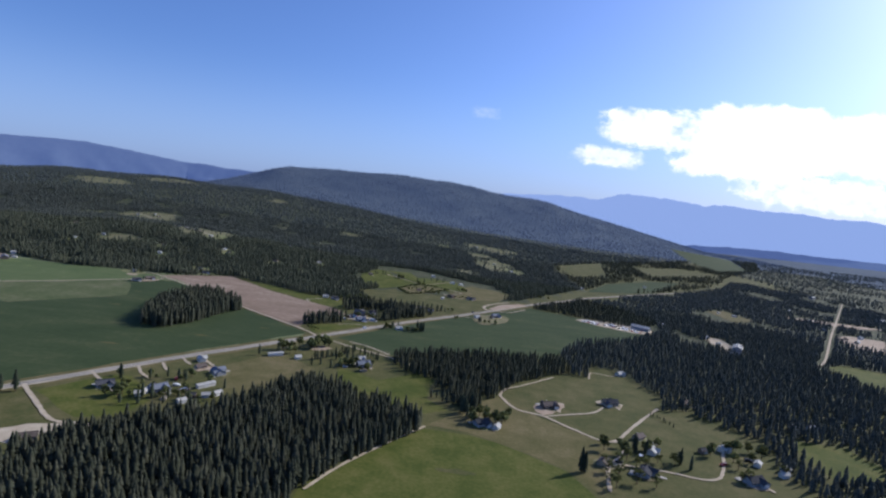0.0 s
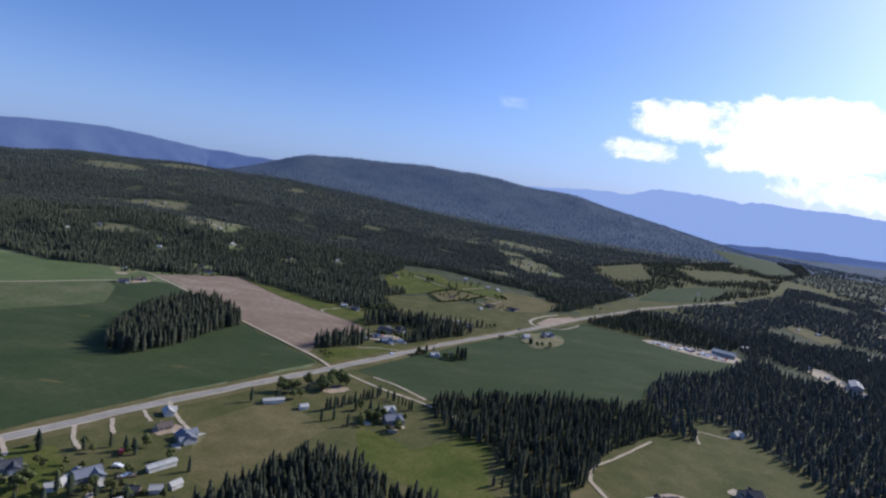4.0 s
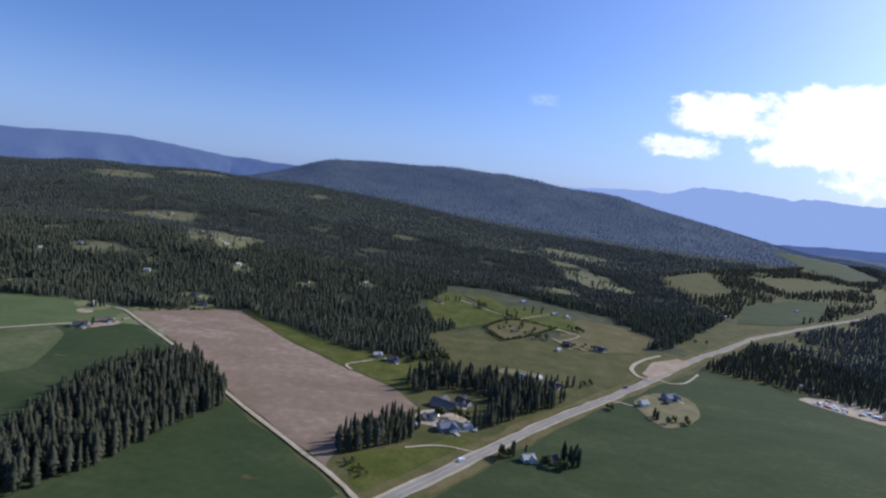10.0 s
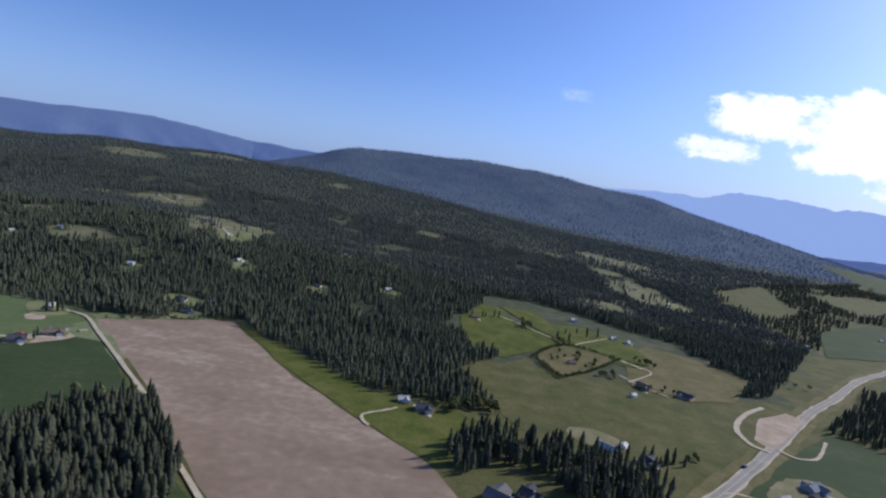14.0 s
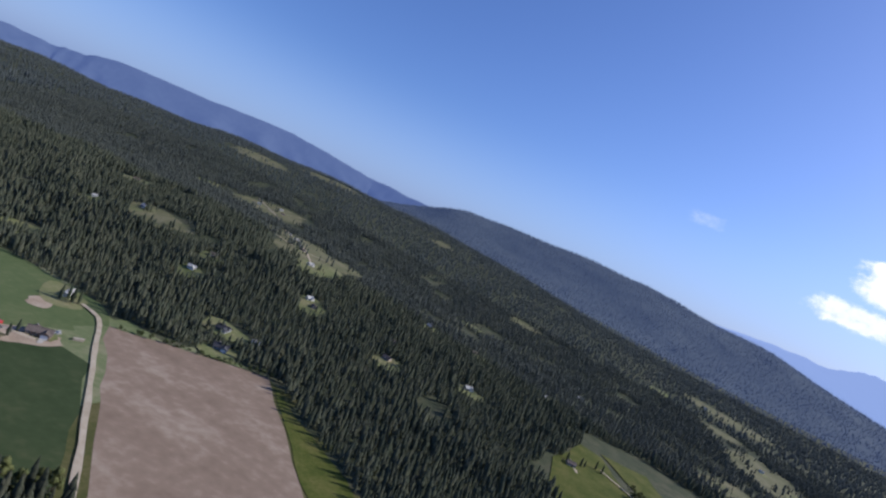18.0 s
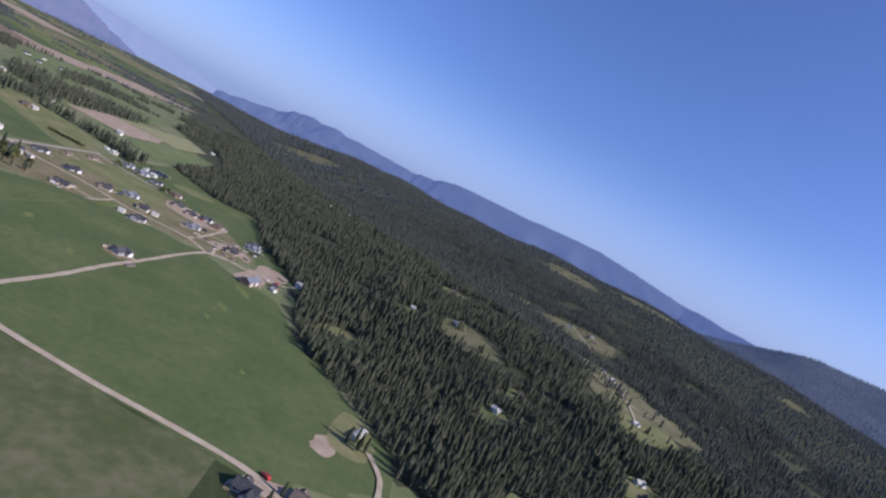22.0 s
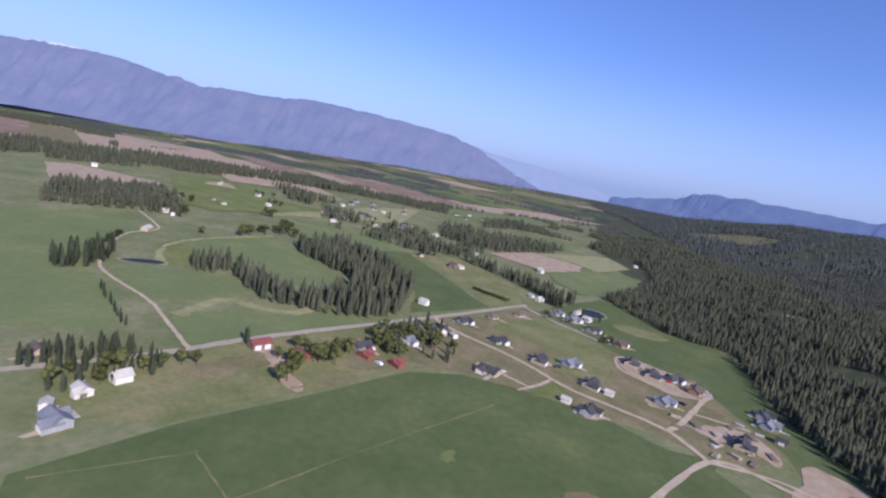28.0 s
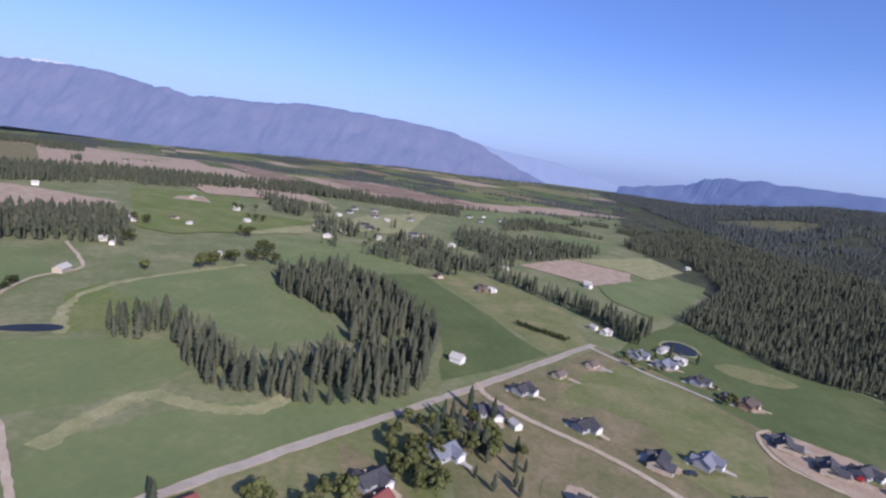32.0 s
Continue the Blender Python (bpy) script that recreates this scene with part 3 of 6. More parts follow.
# ---- fields ----
FIELDS = [
    ("crop_field", "green", [(-398, 738), (-392, 780), (-420, 800), (-463, 798), (-517, 792), (-480, 745), (-440, 720)], "green field corner below the woods"),
    ("pasture", "green", [(-850, 690), (-900, 720), (-985, 784), (-937, 802), (-895, 815), (-862, 860), (-757, 836), (-690, 834), (-640, 836), (-640, 800), (-690, 806), (-757, 797), (-800, 752)], "broad green meadow between house lots and woods"),
    ("pasture", "green", [(-380, 715), (-455, 645), (-498, 603), (-560, 645), (-668, 740), (-668, 765), (-600, 715), (-541, 668), (-500, 640), (-455, 680), (-400, 735)], "green verge on both sides of the gravel lane"),
    ("crop_field", "green", [(-118, 518), (-182, 424), (-248, 325), (-345, 190), (-600, 300), (-505, 600), (-455, 652), (-404, 710), (-386, 735), (-352, 736), (-212, 602), (-134, 534)], "broad field of short dark green crop"),
    ("pasture", "patchy", [(-498, 612), (-455, 653), (-410, 705), (-385, 690), (-345, 610), (-410, 520), (-520, 555)], "patchy tan and green pasture beside the lane"),
    ("tilled_field", "soil", [(-393, 779), (-313, 835), (-231, 749), (-167, 694), (-113, 654), (-98, 628), (-128, 598), (-132, 541), (-206, 606), (-271, 671), (-344, 739)], "long bare field of brown tilled soil with pale streaks"),
    ("hay_meadow", "green_light", [(-313, 837), (-270, 806), (-233, 786), (-181, 744), (-151, 732), (-92, 722), (-88, 704), (-113, 656), (-167, 696), (-231, 751)], "narrow strip of bright grass between tilled soil and woods"),
    ("pasture", "olive", [(-118, 806), (-62, 880), (-50, 845), (8, 830), (60, 832), (95, 838), (84, 772), (26, 700), (-9, 656), (-12, 694), (-55, 703), (-81, 735)], "grazed olive meadow beside the highway"),
    ("hay_meadow", "green_light", [(-111, 874), (-129, 924), (-129, 969), (-111, 1036), (-91, 1034), (-72, 989), (-48, 974), (-24, 949), (-65, 891), (-85, 869)], "upper green meadow at the foot of the woods"),
    ("crop_field", "green", [(-88, 511), (-12, 622), (40, 688), (100, 760), (148, 812), (217, 766), (259, 716), (282, 694), (233, 631), (169, 595), (137, 545), (115, 506), (60, 500), (-5, 485), (-32, 467), (-72, 500)], "smooth green field between highway and woods"),
    ("hay_meadow", "green_light", [(-116, 526), (-100, 518), (-50, 589), (-72, 592), (-96, 572), (-124, 556)], "small mown grass plot at the crossroads"),
    ("pasture", "olive", [(-234, 316), (-172, 405), (-100, 497), (-36, 458), (-28, 440), (0, 410), (36, 365), (0, 320), (-9, 332), (-66, 335), (-109, 300), (-140, 265), (-172, 272), (-188, 276)], "olive grass lots of the houses along the highway"),
    ("pasture", "tan", [(-150, 388), (-121, 440), (-98, 420), (-84, 405), (-92, 380), (-112, 330), (-128, 338)], "brownish grazed lot behind the houses"),
    ("hay_meadow", "green_light", [(-68, 414), (-34, 394), (-6, 420), (8, 406), (2, 362), (18, 344), (-3, 333), (-26, 352), (-58, 372)], "bright gold-green hay strip beside the woods"),
    ("hay_meadow", "green_light", [(-228, 312), (-206, 350), (-194, 350), (-160, 312), (-164, 286), (-184, 278)], "mown bright green lot with a worn edge"),
    ("hay_meadow", "green_light", [(-50, 231), (-33, 263), (3, 312), (29, 308), (57, 291), (78, 272), (89, 248), (70, 200), (0, 170), (-50, 190)], "rounded green hay field with a track along it"),
    ("pasture", "tan", [(3, 316), (36, 363), (58, 386), (80, 347), (116, 311), (100, 275), (90, 250), (79, 274), (57, 293), (29, 310)], "dry tan paddock"),
    ("pasture", "olive", [(60, 390), (80, 418), (108, 446), (138, 452), (152, 491), (172, 497), (182, 466), (188, 407), (167, 380), (119, 315), (81, 351)], "fenced olive pasture round two new houses"),
    ("hay_meadow", "olive", [(122, 313), (169, 378), (192, 392), (216, 350), (195, 298), (160, 276), (125, 296)], "grass lot with scattered shrubs"),
    ("hay_meadow", "green_light", [(250, 352), (282, 346), (284, 318), (262, 290), (238, 296), (236, 318)], "small bright clearing in the woods"),
    ("crop_field", "green", [(-402, 722), (-453, 666), (-494, 627), (-541, 660), (-597, 705), (-658, 758), (-630, 772), (-600, 796), (-575, 795), (-517, 788), (-463, 778), (-436, 754), (-414, 768), (-388, 754)], "wide smooth green field below the woods"),
    ("crop_field", "green", [(-499, 610), (-541, 645), (-597, 690), (-662, 748), (-690, 712), (-695, 681), (-703, 642), (-688, 614), (-661, 594), (-633, 571), (-602, 545), (-560, 520), (-485, 560)], "broad even green field crossed by faint tracks"),
    ("pasture", "olive", [(-650, 508), (-715, 558), (-765, 600), (-700, 612), (-690, 611), (-663, 591), (-635, 568), (-600, 542), (-588, 512), (-610, 490)], "olive pasture with worn tan patches beside the road"),
    ("house_lots", "tan", [(-770, 606), (-811, 641), (-880, 697), (-850, 724), (-800, 752), (-757, 797), (-730, 802), (-690, 806), (-664, 775), (-686, 722), (-703, 682), (-703, 640), (-702, 614)], "half-built house lots of thin dry grass"),
    ("hay_meadow", "green", [(-812, 758), (-902, 770), (-885, 800), (-856, 858), (-757, 829), (-750, 800)], "green meadow in front of the dark woods"),
    ("hay_meadow", "olive", [(-720, 716), (-790, 655), (-835, 680), (-860, 712), (-800, 745), (-770, 742)], "thin green grass between two streets"),
    ("crop_field", "green", [(-662, 512), (-768, 597), (-750, 552), (-734, 520), (-700, 493), (-684, 494)], "green field behind the county road"),
    ("crop_field", "green", [(-703, 468), (-737, 501), (-756, 504), (-783, 482), (-760, 428), (-742, 424)], "green field in the bend of the track"),
    ("crop_field", "green", [(-830, 430), (-860, 418), (-936, 455), (-905, 487), (-824, 553), (-798, 520), (-816, 478)], "green field behind the grove"),
    ("pasture", "green_light", [(-772, 440), (-820, 405), (-850, 408), (-832, 428), (-816, 474)], "yellow-green rough grass by the pond"),
    ("crop_field", "green", [(-848, 602), (-790, 604), (-816, 632), (-850, 660), (-935, 615), (-1000, 575), (-965, 520), (-925, 562)], "green field beyond the grove"),
    ("pasture", "olive", [(-852, 662), (-884, 690), (-955, 690), (-1030, 632), (-1002, 578), (-937, 617)], "olive pasture beside the tree row"),
    ("tilled_field", "dirt", [(-1116, 666), (-1207, 732), (-1180, 800), (-1128, 787), (-1070, 737)], "bare brown field behind the tree row"),
    ("pasture", "tan", [(-1209, 734), (-1339, 874), (-1243, 885), (-1149, 812), (-1182, 802)], "rough tan field beside bare soil"),
    ("crop_field", "green", [(-1066, 739), (-1126, 790), (-1187, 852), (-1150, 876), (-1102, 851), (-979, 761), (-1015, 740)], "green field between tree row and woods"),
    ("crop_field", "green", [(-680, 300), (-800, 270), (-890, 322), (-850, 376), (-800, 384), (-753, 400), (-735, 412), (-705, 455), (-660, 480), (-640, 440)], "green fields along the bending track"),
    ("crop_field", "green", [(-1094, 288), (-1189, 342), (-1098, 380), (-1014, 336)], "green field by the hamlet"),
    ("pasture", "tan", [(-1073, 397), (-1155, 441), (-1098, 451), (-1042, 405)], "tan dry field"),
    ("crop_field", "green", [(-1030, 415), (-1087, 470), (-1090, 529), (-1040, 565), (-996, 568), (-947, 518), (-960, 460)], "green sloping field below the hamlet"),
    ("crop_field", "green", [(-1151, 301), (-1228, 342), (-1341, 285), (-1262, 238)], "green field on the far slope"),
    ("pasture", "tan", [(-1134, 449), (-1322, 469), (-1464, 544), (-1192, 538)], "tan and green field beyond the hamlet"),
    ("tilled_field", "dirt", [(-1071, 115), (-1107, 125), (-1103, 248), (-1035, 248), (-978, 196)], "pale dry field behind dark conifers"),
    ("hay_meadow", "green_light", [(-1207, 192), (-1315, 286), (-1165, 340), (-1178, 437), (-1056, 404), (-994, 363), (-998, 333), (-1083, 273)], "wide pale green meadow below the hamlet"),
    ("pasture", "tan", [(-1394, 254), (-1440, 356), (-1338, 421), (-1256, 400), (-1332, 288)], "dry tan field between belts of conifers"),
    ("bare_lot", "dirt", [(-1207, 253), (-1235, 271), (-1193, 300), (-1181, 260)], "pale bare lot with white buildings"),
    ("pasture", "olive", [(-1327, -87), (-1436, -97), (-1314, 11), (-1245, -18)], "far olive field among woods"),
    ("hay_meadow", "green_light", [(-3138, 524), (-3325, 856), (-2759, 811), (-2436, 551)], "far pale green field"),
    ("tilled_field", "dirt", [(-1895, 572), (-2225, 768), (-2108, 1058), (-1991, 904), (-1649, 582)], "long pale tilled field on the valley floor"),
    ("crop_field", "green", [(-1604, 591), (-1832, 778), (-1751, 861), (-1504, 710), (-1429, 596)], "green field beyond the hamlet"),
    ("crop_field", "green", [(-1480, 739), (-1431, 851), (-1297, 795), (-1400, 740)], "green field at the edge of the woods"),
    ("tilled_field", "dirt", [(-2101, 322), (-1964, 502), (-1920, 490), (-2040, 310)], "narrow pale strip of bare soil"),
    ("tilled_field", "dirt", [(-3303, -1029), (-3096, -714), (-3020, -760), (-3200, -1060)], "narrow pale strip of bare soil"),
    ("hay_meadow", "green_light", [(-3304, -139), (-2547, 538), (-2440, 520), (-3150, -180)], "long pale field across the valley"),
    ("tilled_field", "dirt", [(-1040, 175), (-1084, 212), (-1034, 252), (-985, 222)], "pale bare field"),
    ("pasture", "olive", [(348, 1583), (558, 1857), (465, 1482), (421, 1418), (336, 1352)], "far meadow among the woods"),
    ("pasture", "green_light", [(421, 1330), (600, 1500), (700, 1540), (520, 1265), (420, 1165), (318, 1120)], "far pasture beyond the bend of the highway"),
    ("pasture", "olive", [(661, 1859), (904, 2038), (1050, 1933), (800, 1720), (640, 1590)], "far olive meadow"),
    ("pasture", "green_light", [(1193, 2800), (1490, 2776), (1300, 2250), (1060, 2040)], "long pale meadow at the foot of the ridge"),
    ("hay_meadow", "green_light", [(-91, 1043), (-49, 1057), (-34, 1011), (1, 1025), (48, 1007), (60, 935), (34, 906), (-4, 927), (-23, 947), (-48, 978)], "green meadow with a row of poplars"),
    ("pasture", "tan", [(30, 930), (66, 1000), (110, 985), (150, 930), (100, 850), (60, 836), (20, 850)], "dry grass round small farm buildings"),
    ("bare_lot", "gravel", [(372, 722), (388, 716), (384, 670), (378, 632), (360, 618), (352, 650), (360, 690)], "pale gravel lot with a white building in the woods"),
    ("bare_lot", "dirt", [(630, 836), (674, 864), (721, 845), (626, 730), (595, 749)], "pale bare lot in the eastern woods"),
    ("pasture", "green_light", [(457, 607), (484, 621), (520, 600), (470, 510), (440, 520), (429, 564)], "green lot in the eastern woods"),
    ("pasture", "tan", [(509, 998), (554, 1024), (560, 930), (501, 887)], "tan lot in the eastern woods"),
    ("bare_lot", "dirt", [(673, 1031), (715, 1036), (840, 987), (748, 950)], "pale strip of bare ground in the eastern woods"),
    ("bare_lot", "dirt", [(84, 776), (106, 822), (138, 850), (146, 838), (112, 792), (88, 760)], "bare red-brown plot beside the highway"),
]
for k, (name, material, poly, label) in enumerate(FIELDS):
    # eastern fields take the darkened copies, as if seen against the sun
    against_sun = max(p[0] for p in poly) > -350 and max(p[1] for p in poly) < 1120
    material = {"green": "green_dark", "olive": "olive_dark", "tan": "tan_dark", "green_light": "green_gold"}.get(material, material) if against_sun else material
    # western fields take paler copies, in place of front light and haze
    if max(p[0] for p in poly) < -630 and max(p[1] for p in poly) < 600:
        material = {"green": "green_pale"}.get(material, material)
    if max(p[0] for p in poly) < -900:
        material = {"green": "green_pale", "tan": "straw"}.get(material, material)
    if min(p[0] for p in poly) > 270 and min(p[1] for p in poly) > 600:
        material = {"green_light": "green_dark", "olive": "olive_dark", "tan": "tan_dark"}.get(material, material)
    xs, ys = [p[0] for p in poly], [p[1] for p in poly]
    far = max(ys) > 1000 or min(xs) < -1150 or (min(xs) < -120 and max(ys) > 860)
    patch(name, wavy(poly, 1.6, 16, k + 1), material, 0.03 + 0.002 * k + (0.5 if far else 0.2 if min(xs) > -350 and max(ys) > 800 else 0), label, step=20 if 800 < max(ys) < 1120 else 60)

YARDS = [
    ("dirt", [(-394, 702), (-402, 716), (-398, 726), (-384, 742), (-374, 739), (-372, 730), (-377, 719), (-383, 709)], "pale dirt oval round two farm houses"),
    ("dirt", [(-652, 789), (-664, 800), (-690, 814), (-668, 836), (-645, 818), (-640, 802), (-622, 792), (-618, 776), (-632, 768)], "dirt yard of the barns"),
    ("dirt", [(-791, 748), (-799, 761), (-785, 779), (-767, 803), (-747, 790), (-743, 770), (-751, 760), (-767, 746)], "bare building site of new houses"),
    ("dirt", [(-714, 752), (-722, 766), (-736, 762), (-730, 748), (-718, 746)], "bare dirt round a new house"),
    ("tan", [(-588, 690), (-600, 674), (-620, 690), (-612, 700), (-598, 694)], "worn ground round a single house"),
    ("dirt", [(76, 371), (93, 386), (104, 382), (98, 368), (89, 358), (80, 352)], "pale dirt round a new house"),
    ("gravel", [(127, 391), (133, 400), (149, 396), (147, 386), (137, 382)], "gravel pad of a new house"),
    ("gravel", [(-96, 606), (-100, 622), (-86, 632), (-66, 622), (-62, 606), (-74, 596)], "stained gravel yard of a group of buildings"),
    ("gravel", [(200, 752), (214, 764), (246, 764), (276, 748), (302, 728), (292, 702), (272, 690), (250, 704), (222, 728)], "pale gravel storage yard"),
    ("dirt", [(-718, 643), (-735, 663), (-719, 669), (-703, 660), (-705, 647)], "bare dirt of a house lot"),
    ("tan", [(-765, 668), (-790, 690), (-772, 702), (-750, 684)], "worn ground behind the houses"),
    ("dirt", [(-424, 751), (-433, 758), (-433, 771), (-418, 765), (-416, 755)], "bare square of soil"),
    ("tan", [(-33, 712), (-50, 735), (-25, 744), (-8, 726)], "trampled ground beside the barn"),
    ("tan", [(52, 698), (80, 726), (104, 723), (101, 690), (87, 663), (62, 645), (54, 660)], "worn yard of a small farm"),
    ("tan", [(-641, 524), (-652, 530), (-653, 545), (-640, 544), (-634, 534)], "worn tan patch in the pasture"),
    ("tan", [(-664, 577), (-672, 586), (-662, 592), (-654, 583)], "worn tan patch in the pasture"),
    ("dirt", [(-676, 540), (-681, 545), (-662, 562), (-646, 578), (-640, 572), (-656, 558)], "bare trampled strip leading to a barn"),
    ("tan_dark", [(-58, 888), (-39, 925), (-18, 946), (26, 927), (-7, 874), (-38, 836)], "grass inside a square hedge"),
    ("dirt", [(-103, 462), (-88, 474), (-82, 468), (-96, 456)], "mound of bare dirt"),
    ("gravel", [(-210, 252), (-196, 268), (-176, 270), (-168, 250), (-186, 240)], "pale gravel yard at the edge of the woods"),
]
YARDS += [
    ("olive", [(-424, 762), (-438, 768), (-462, 790), (-450, 797), (-425, 793), (-412, 776)], "weedy olive corner beside the woods"),
    ("tan", [(-784, 660), (-793, 676), (-782, 688), (-769, 702), (-758, 692), (-756, 679), (-763, 668), (-767, 659)], "trampled bare lot behind a house"),
    ("tan", [(-724, 640), (-737, 654), (-732, 666), (-707, 679), (-698, 671), (-699, 659), (-705, 644)], "scraped house lot of thin brown grass"),
    ("dirt", [(-720, 648), (-726, 653), (-720, 660), (-711, 660), (-706, 655), (-710, 651)], "pale dirt pad round a new house"),
    ("tan", [(-725, 572), (-725, 581), (-708, 597), (-694, 609), (-683, 600), (-676, 591), (-678, 585), (-692, 586), (-701, 585), (-709, 578)], "worn yard between red-roofed houses"),
    ("tan", [(-652, 532), (-664, 538), (-675, 545), (-668, 556), (-656, 552), (-648, 542)], "dry worn corner of the pasture"),
    ("dirt", [(-679, 543), (-683, 548), (-671, 560), (-662, 562), (-660, 557), (-671, 548)], "bare brown strip beside a barn"),
    ("green_light", [(-692, 675), (-710, 687), (-719, 694), (-709, 701), (-697, 694)], "square of mown green grass"),
    ("olive", [(-884, 765), (-894, 790), (-880, 812), (-866, 812), (-858, 790), (-866, 770)], "dry tan patch in the meadow before the woods"),
    ("dirt", [(-699, 762), (-690, 772), (-686, 790), (-672, 794), (-680, 800), (-697, 804), (-712, 795), (-708, 775)], "littered dirt yard of a sawmill plot"),
]
for k, (material, poly, label) in enumerate(YARDS):
    patch("yard", wavy(rounded(poly), 1.0, 4, 90 + k), material, (0.62 if poly[0][1] > 860 else 0.45 if poly[0][1] > 690 and poly[0][0] > -350 else 0.16) + 0.002 * k, label)

SPOTTY = [(-560, 745, 9, 4), (-600, 770, 16, 6), (-540, 730, 5, 3), (-480, 735, 4, 2), (-620, 640, 8, 5), (-560, 600, 7, 3), (-650, 690, 9, 5), (-580, 660, 5, 3), (-250, 420, 10, 3), (-200, 470, 9, 4), (-330, 560, 12, 4), (-350, 640, 9, 3), (-160, 520, 7, 3), (40, 600, 12, 4), (120, 640, 14, 5), (180, 700, 10, 4), (-20, 540, 9, 3), (90, 560, 10, 3), (-870, 540, 10, 4), (-900, 520, 8, 3), (-850, 460, 9, 3), (20, 260, 12, 5), (-10, 220, 10, 4), (150, 420, 8, 4), (60, 770, 9, 4), (10, 760, 12, 5)]
for k, (x, y, rx, ry) in enumerate(SPOTTY):
    rx, ry = rx * 0.7, ry * 0.55
    ring = [(x + rx * math.cos(a) * (1 + 0.3 * math.sin(2 * a + k)), y + ry * math.sin(a) * (1 + 0.3 * math.cos(3 * a + k))) for a in [q * 0.5236 for q in range(12)]]
    # east of here the patches use the olive darkened for backlight
    against_sun = x > -400
    patch("worn_patch", wavy(ring, 0.8, 2.5, 400 + k), "olive_dark" if against_sun else "green_light", 0.135 + 0.0005 * k, "worn thin patch in the crop")

# rough swales of paler grass
ribbon("grass_swale", [(-695, 492), (-719, 495), (-735, 502), (-733, 521), (-737, 539), (-752, 547)], 7, "straw", 0.14, "winding swale of pale rough grass", ragged=1.2)
ribbon("grass_swale", [(-772, 440), (-800, 420), (-830, 412), (-870, 420), (-936, 452)], 4.5, "straw", 0.14, "winding swale of pale rough grass", ragged=1.2)

# ponds, each with a bank
for name, poly in (("pond", [(-912, 745), (-922, 757), (-918, 766), (-904, 768), (-893, 760), (-893, 749), (-902, 744)]), ("pond", [(-765, 412), (-776, 422), (-781, 434), (-776, 439), (-769, 432), (-764, 420)])):
    c = (sum(p[0] for p in poly) / len(poly), sum(p[1] for p in poly) / len(poly))
    patch("pond_bank", wavy(rounded([(c[0] + (x - c[0]) * 1.2, c[1] + (y - c[1]) * 1.2) for x, y in poly]), 0.5, 3), "straw", 0.2, "pale bank round a small pond")
    patch("water", rounded(poly), "water", 0.24, "small dark pond in a pale bank")

# ---- roads ----
HIGHWAY = [(-1400, -1300), (-700, -330), (-420, 60), (-330, 190), (-243, 313), (-175, 415), (-106, 507), (-53, 581), (-12, 637), (42, 703), (103, 782), (163, 862), (217, 924), (289, 1012), (350, 1072), (430, 1150), (526, 1240), (700, 1400)]
COUNTY_ROAD = [(-345, 180), (-430, 290), (-520, 380), (-600, 465), (-647, 508), (-683, 533), (-715, 558), (-768, 602), (-811, 637), (-884, 694)]
HL = 0.26
ribbon("road_shoulder", HIGHWAY, 8.4, "gravel", HL, "gravel shoulders of the highway", ragged=0.7)
ribbon("road", HIGHWAY, 6.4, "asphalt", HL + 0.03, "two-lane highway of worn grey asphalt")
for side in (-2.95, 2.95):
    ribbon("edge_line", HIGHWAY, 0.13, "paint_line", HL + 0.05, "pale edge line of the highway", side=side)
ribbon("centre_line", HIGHWAY, 0.18, "paint_line", HL + 0.05, "yellowed centre line of the highway")
ribbon("road_shoulder", COUNTY_ROAD, 4.4, "gravel", HL, "gravel shoulders of the county road", ragged=0.5)
ribbon("road", COUNTY_ROAD, 3.3, "asphalt_pale", HL + 0.03, "narrow pale grey county road")
for shift, label in ((7.6, "brown grass verge of the highway"), (-7.2, "dry grass verge of the highway")):
    ribbon("verge", HIGHWAY[3:-2], 5.4, "tan_dark", HL - 0.03, label, side=shift, ragged=1.4)
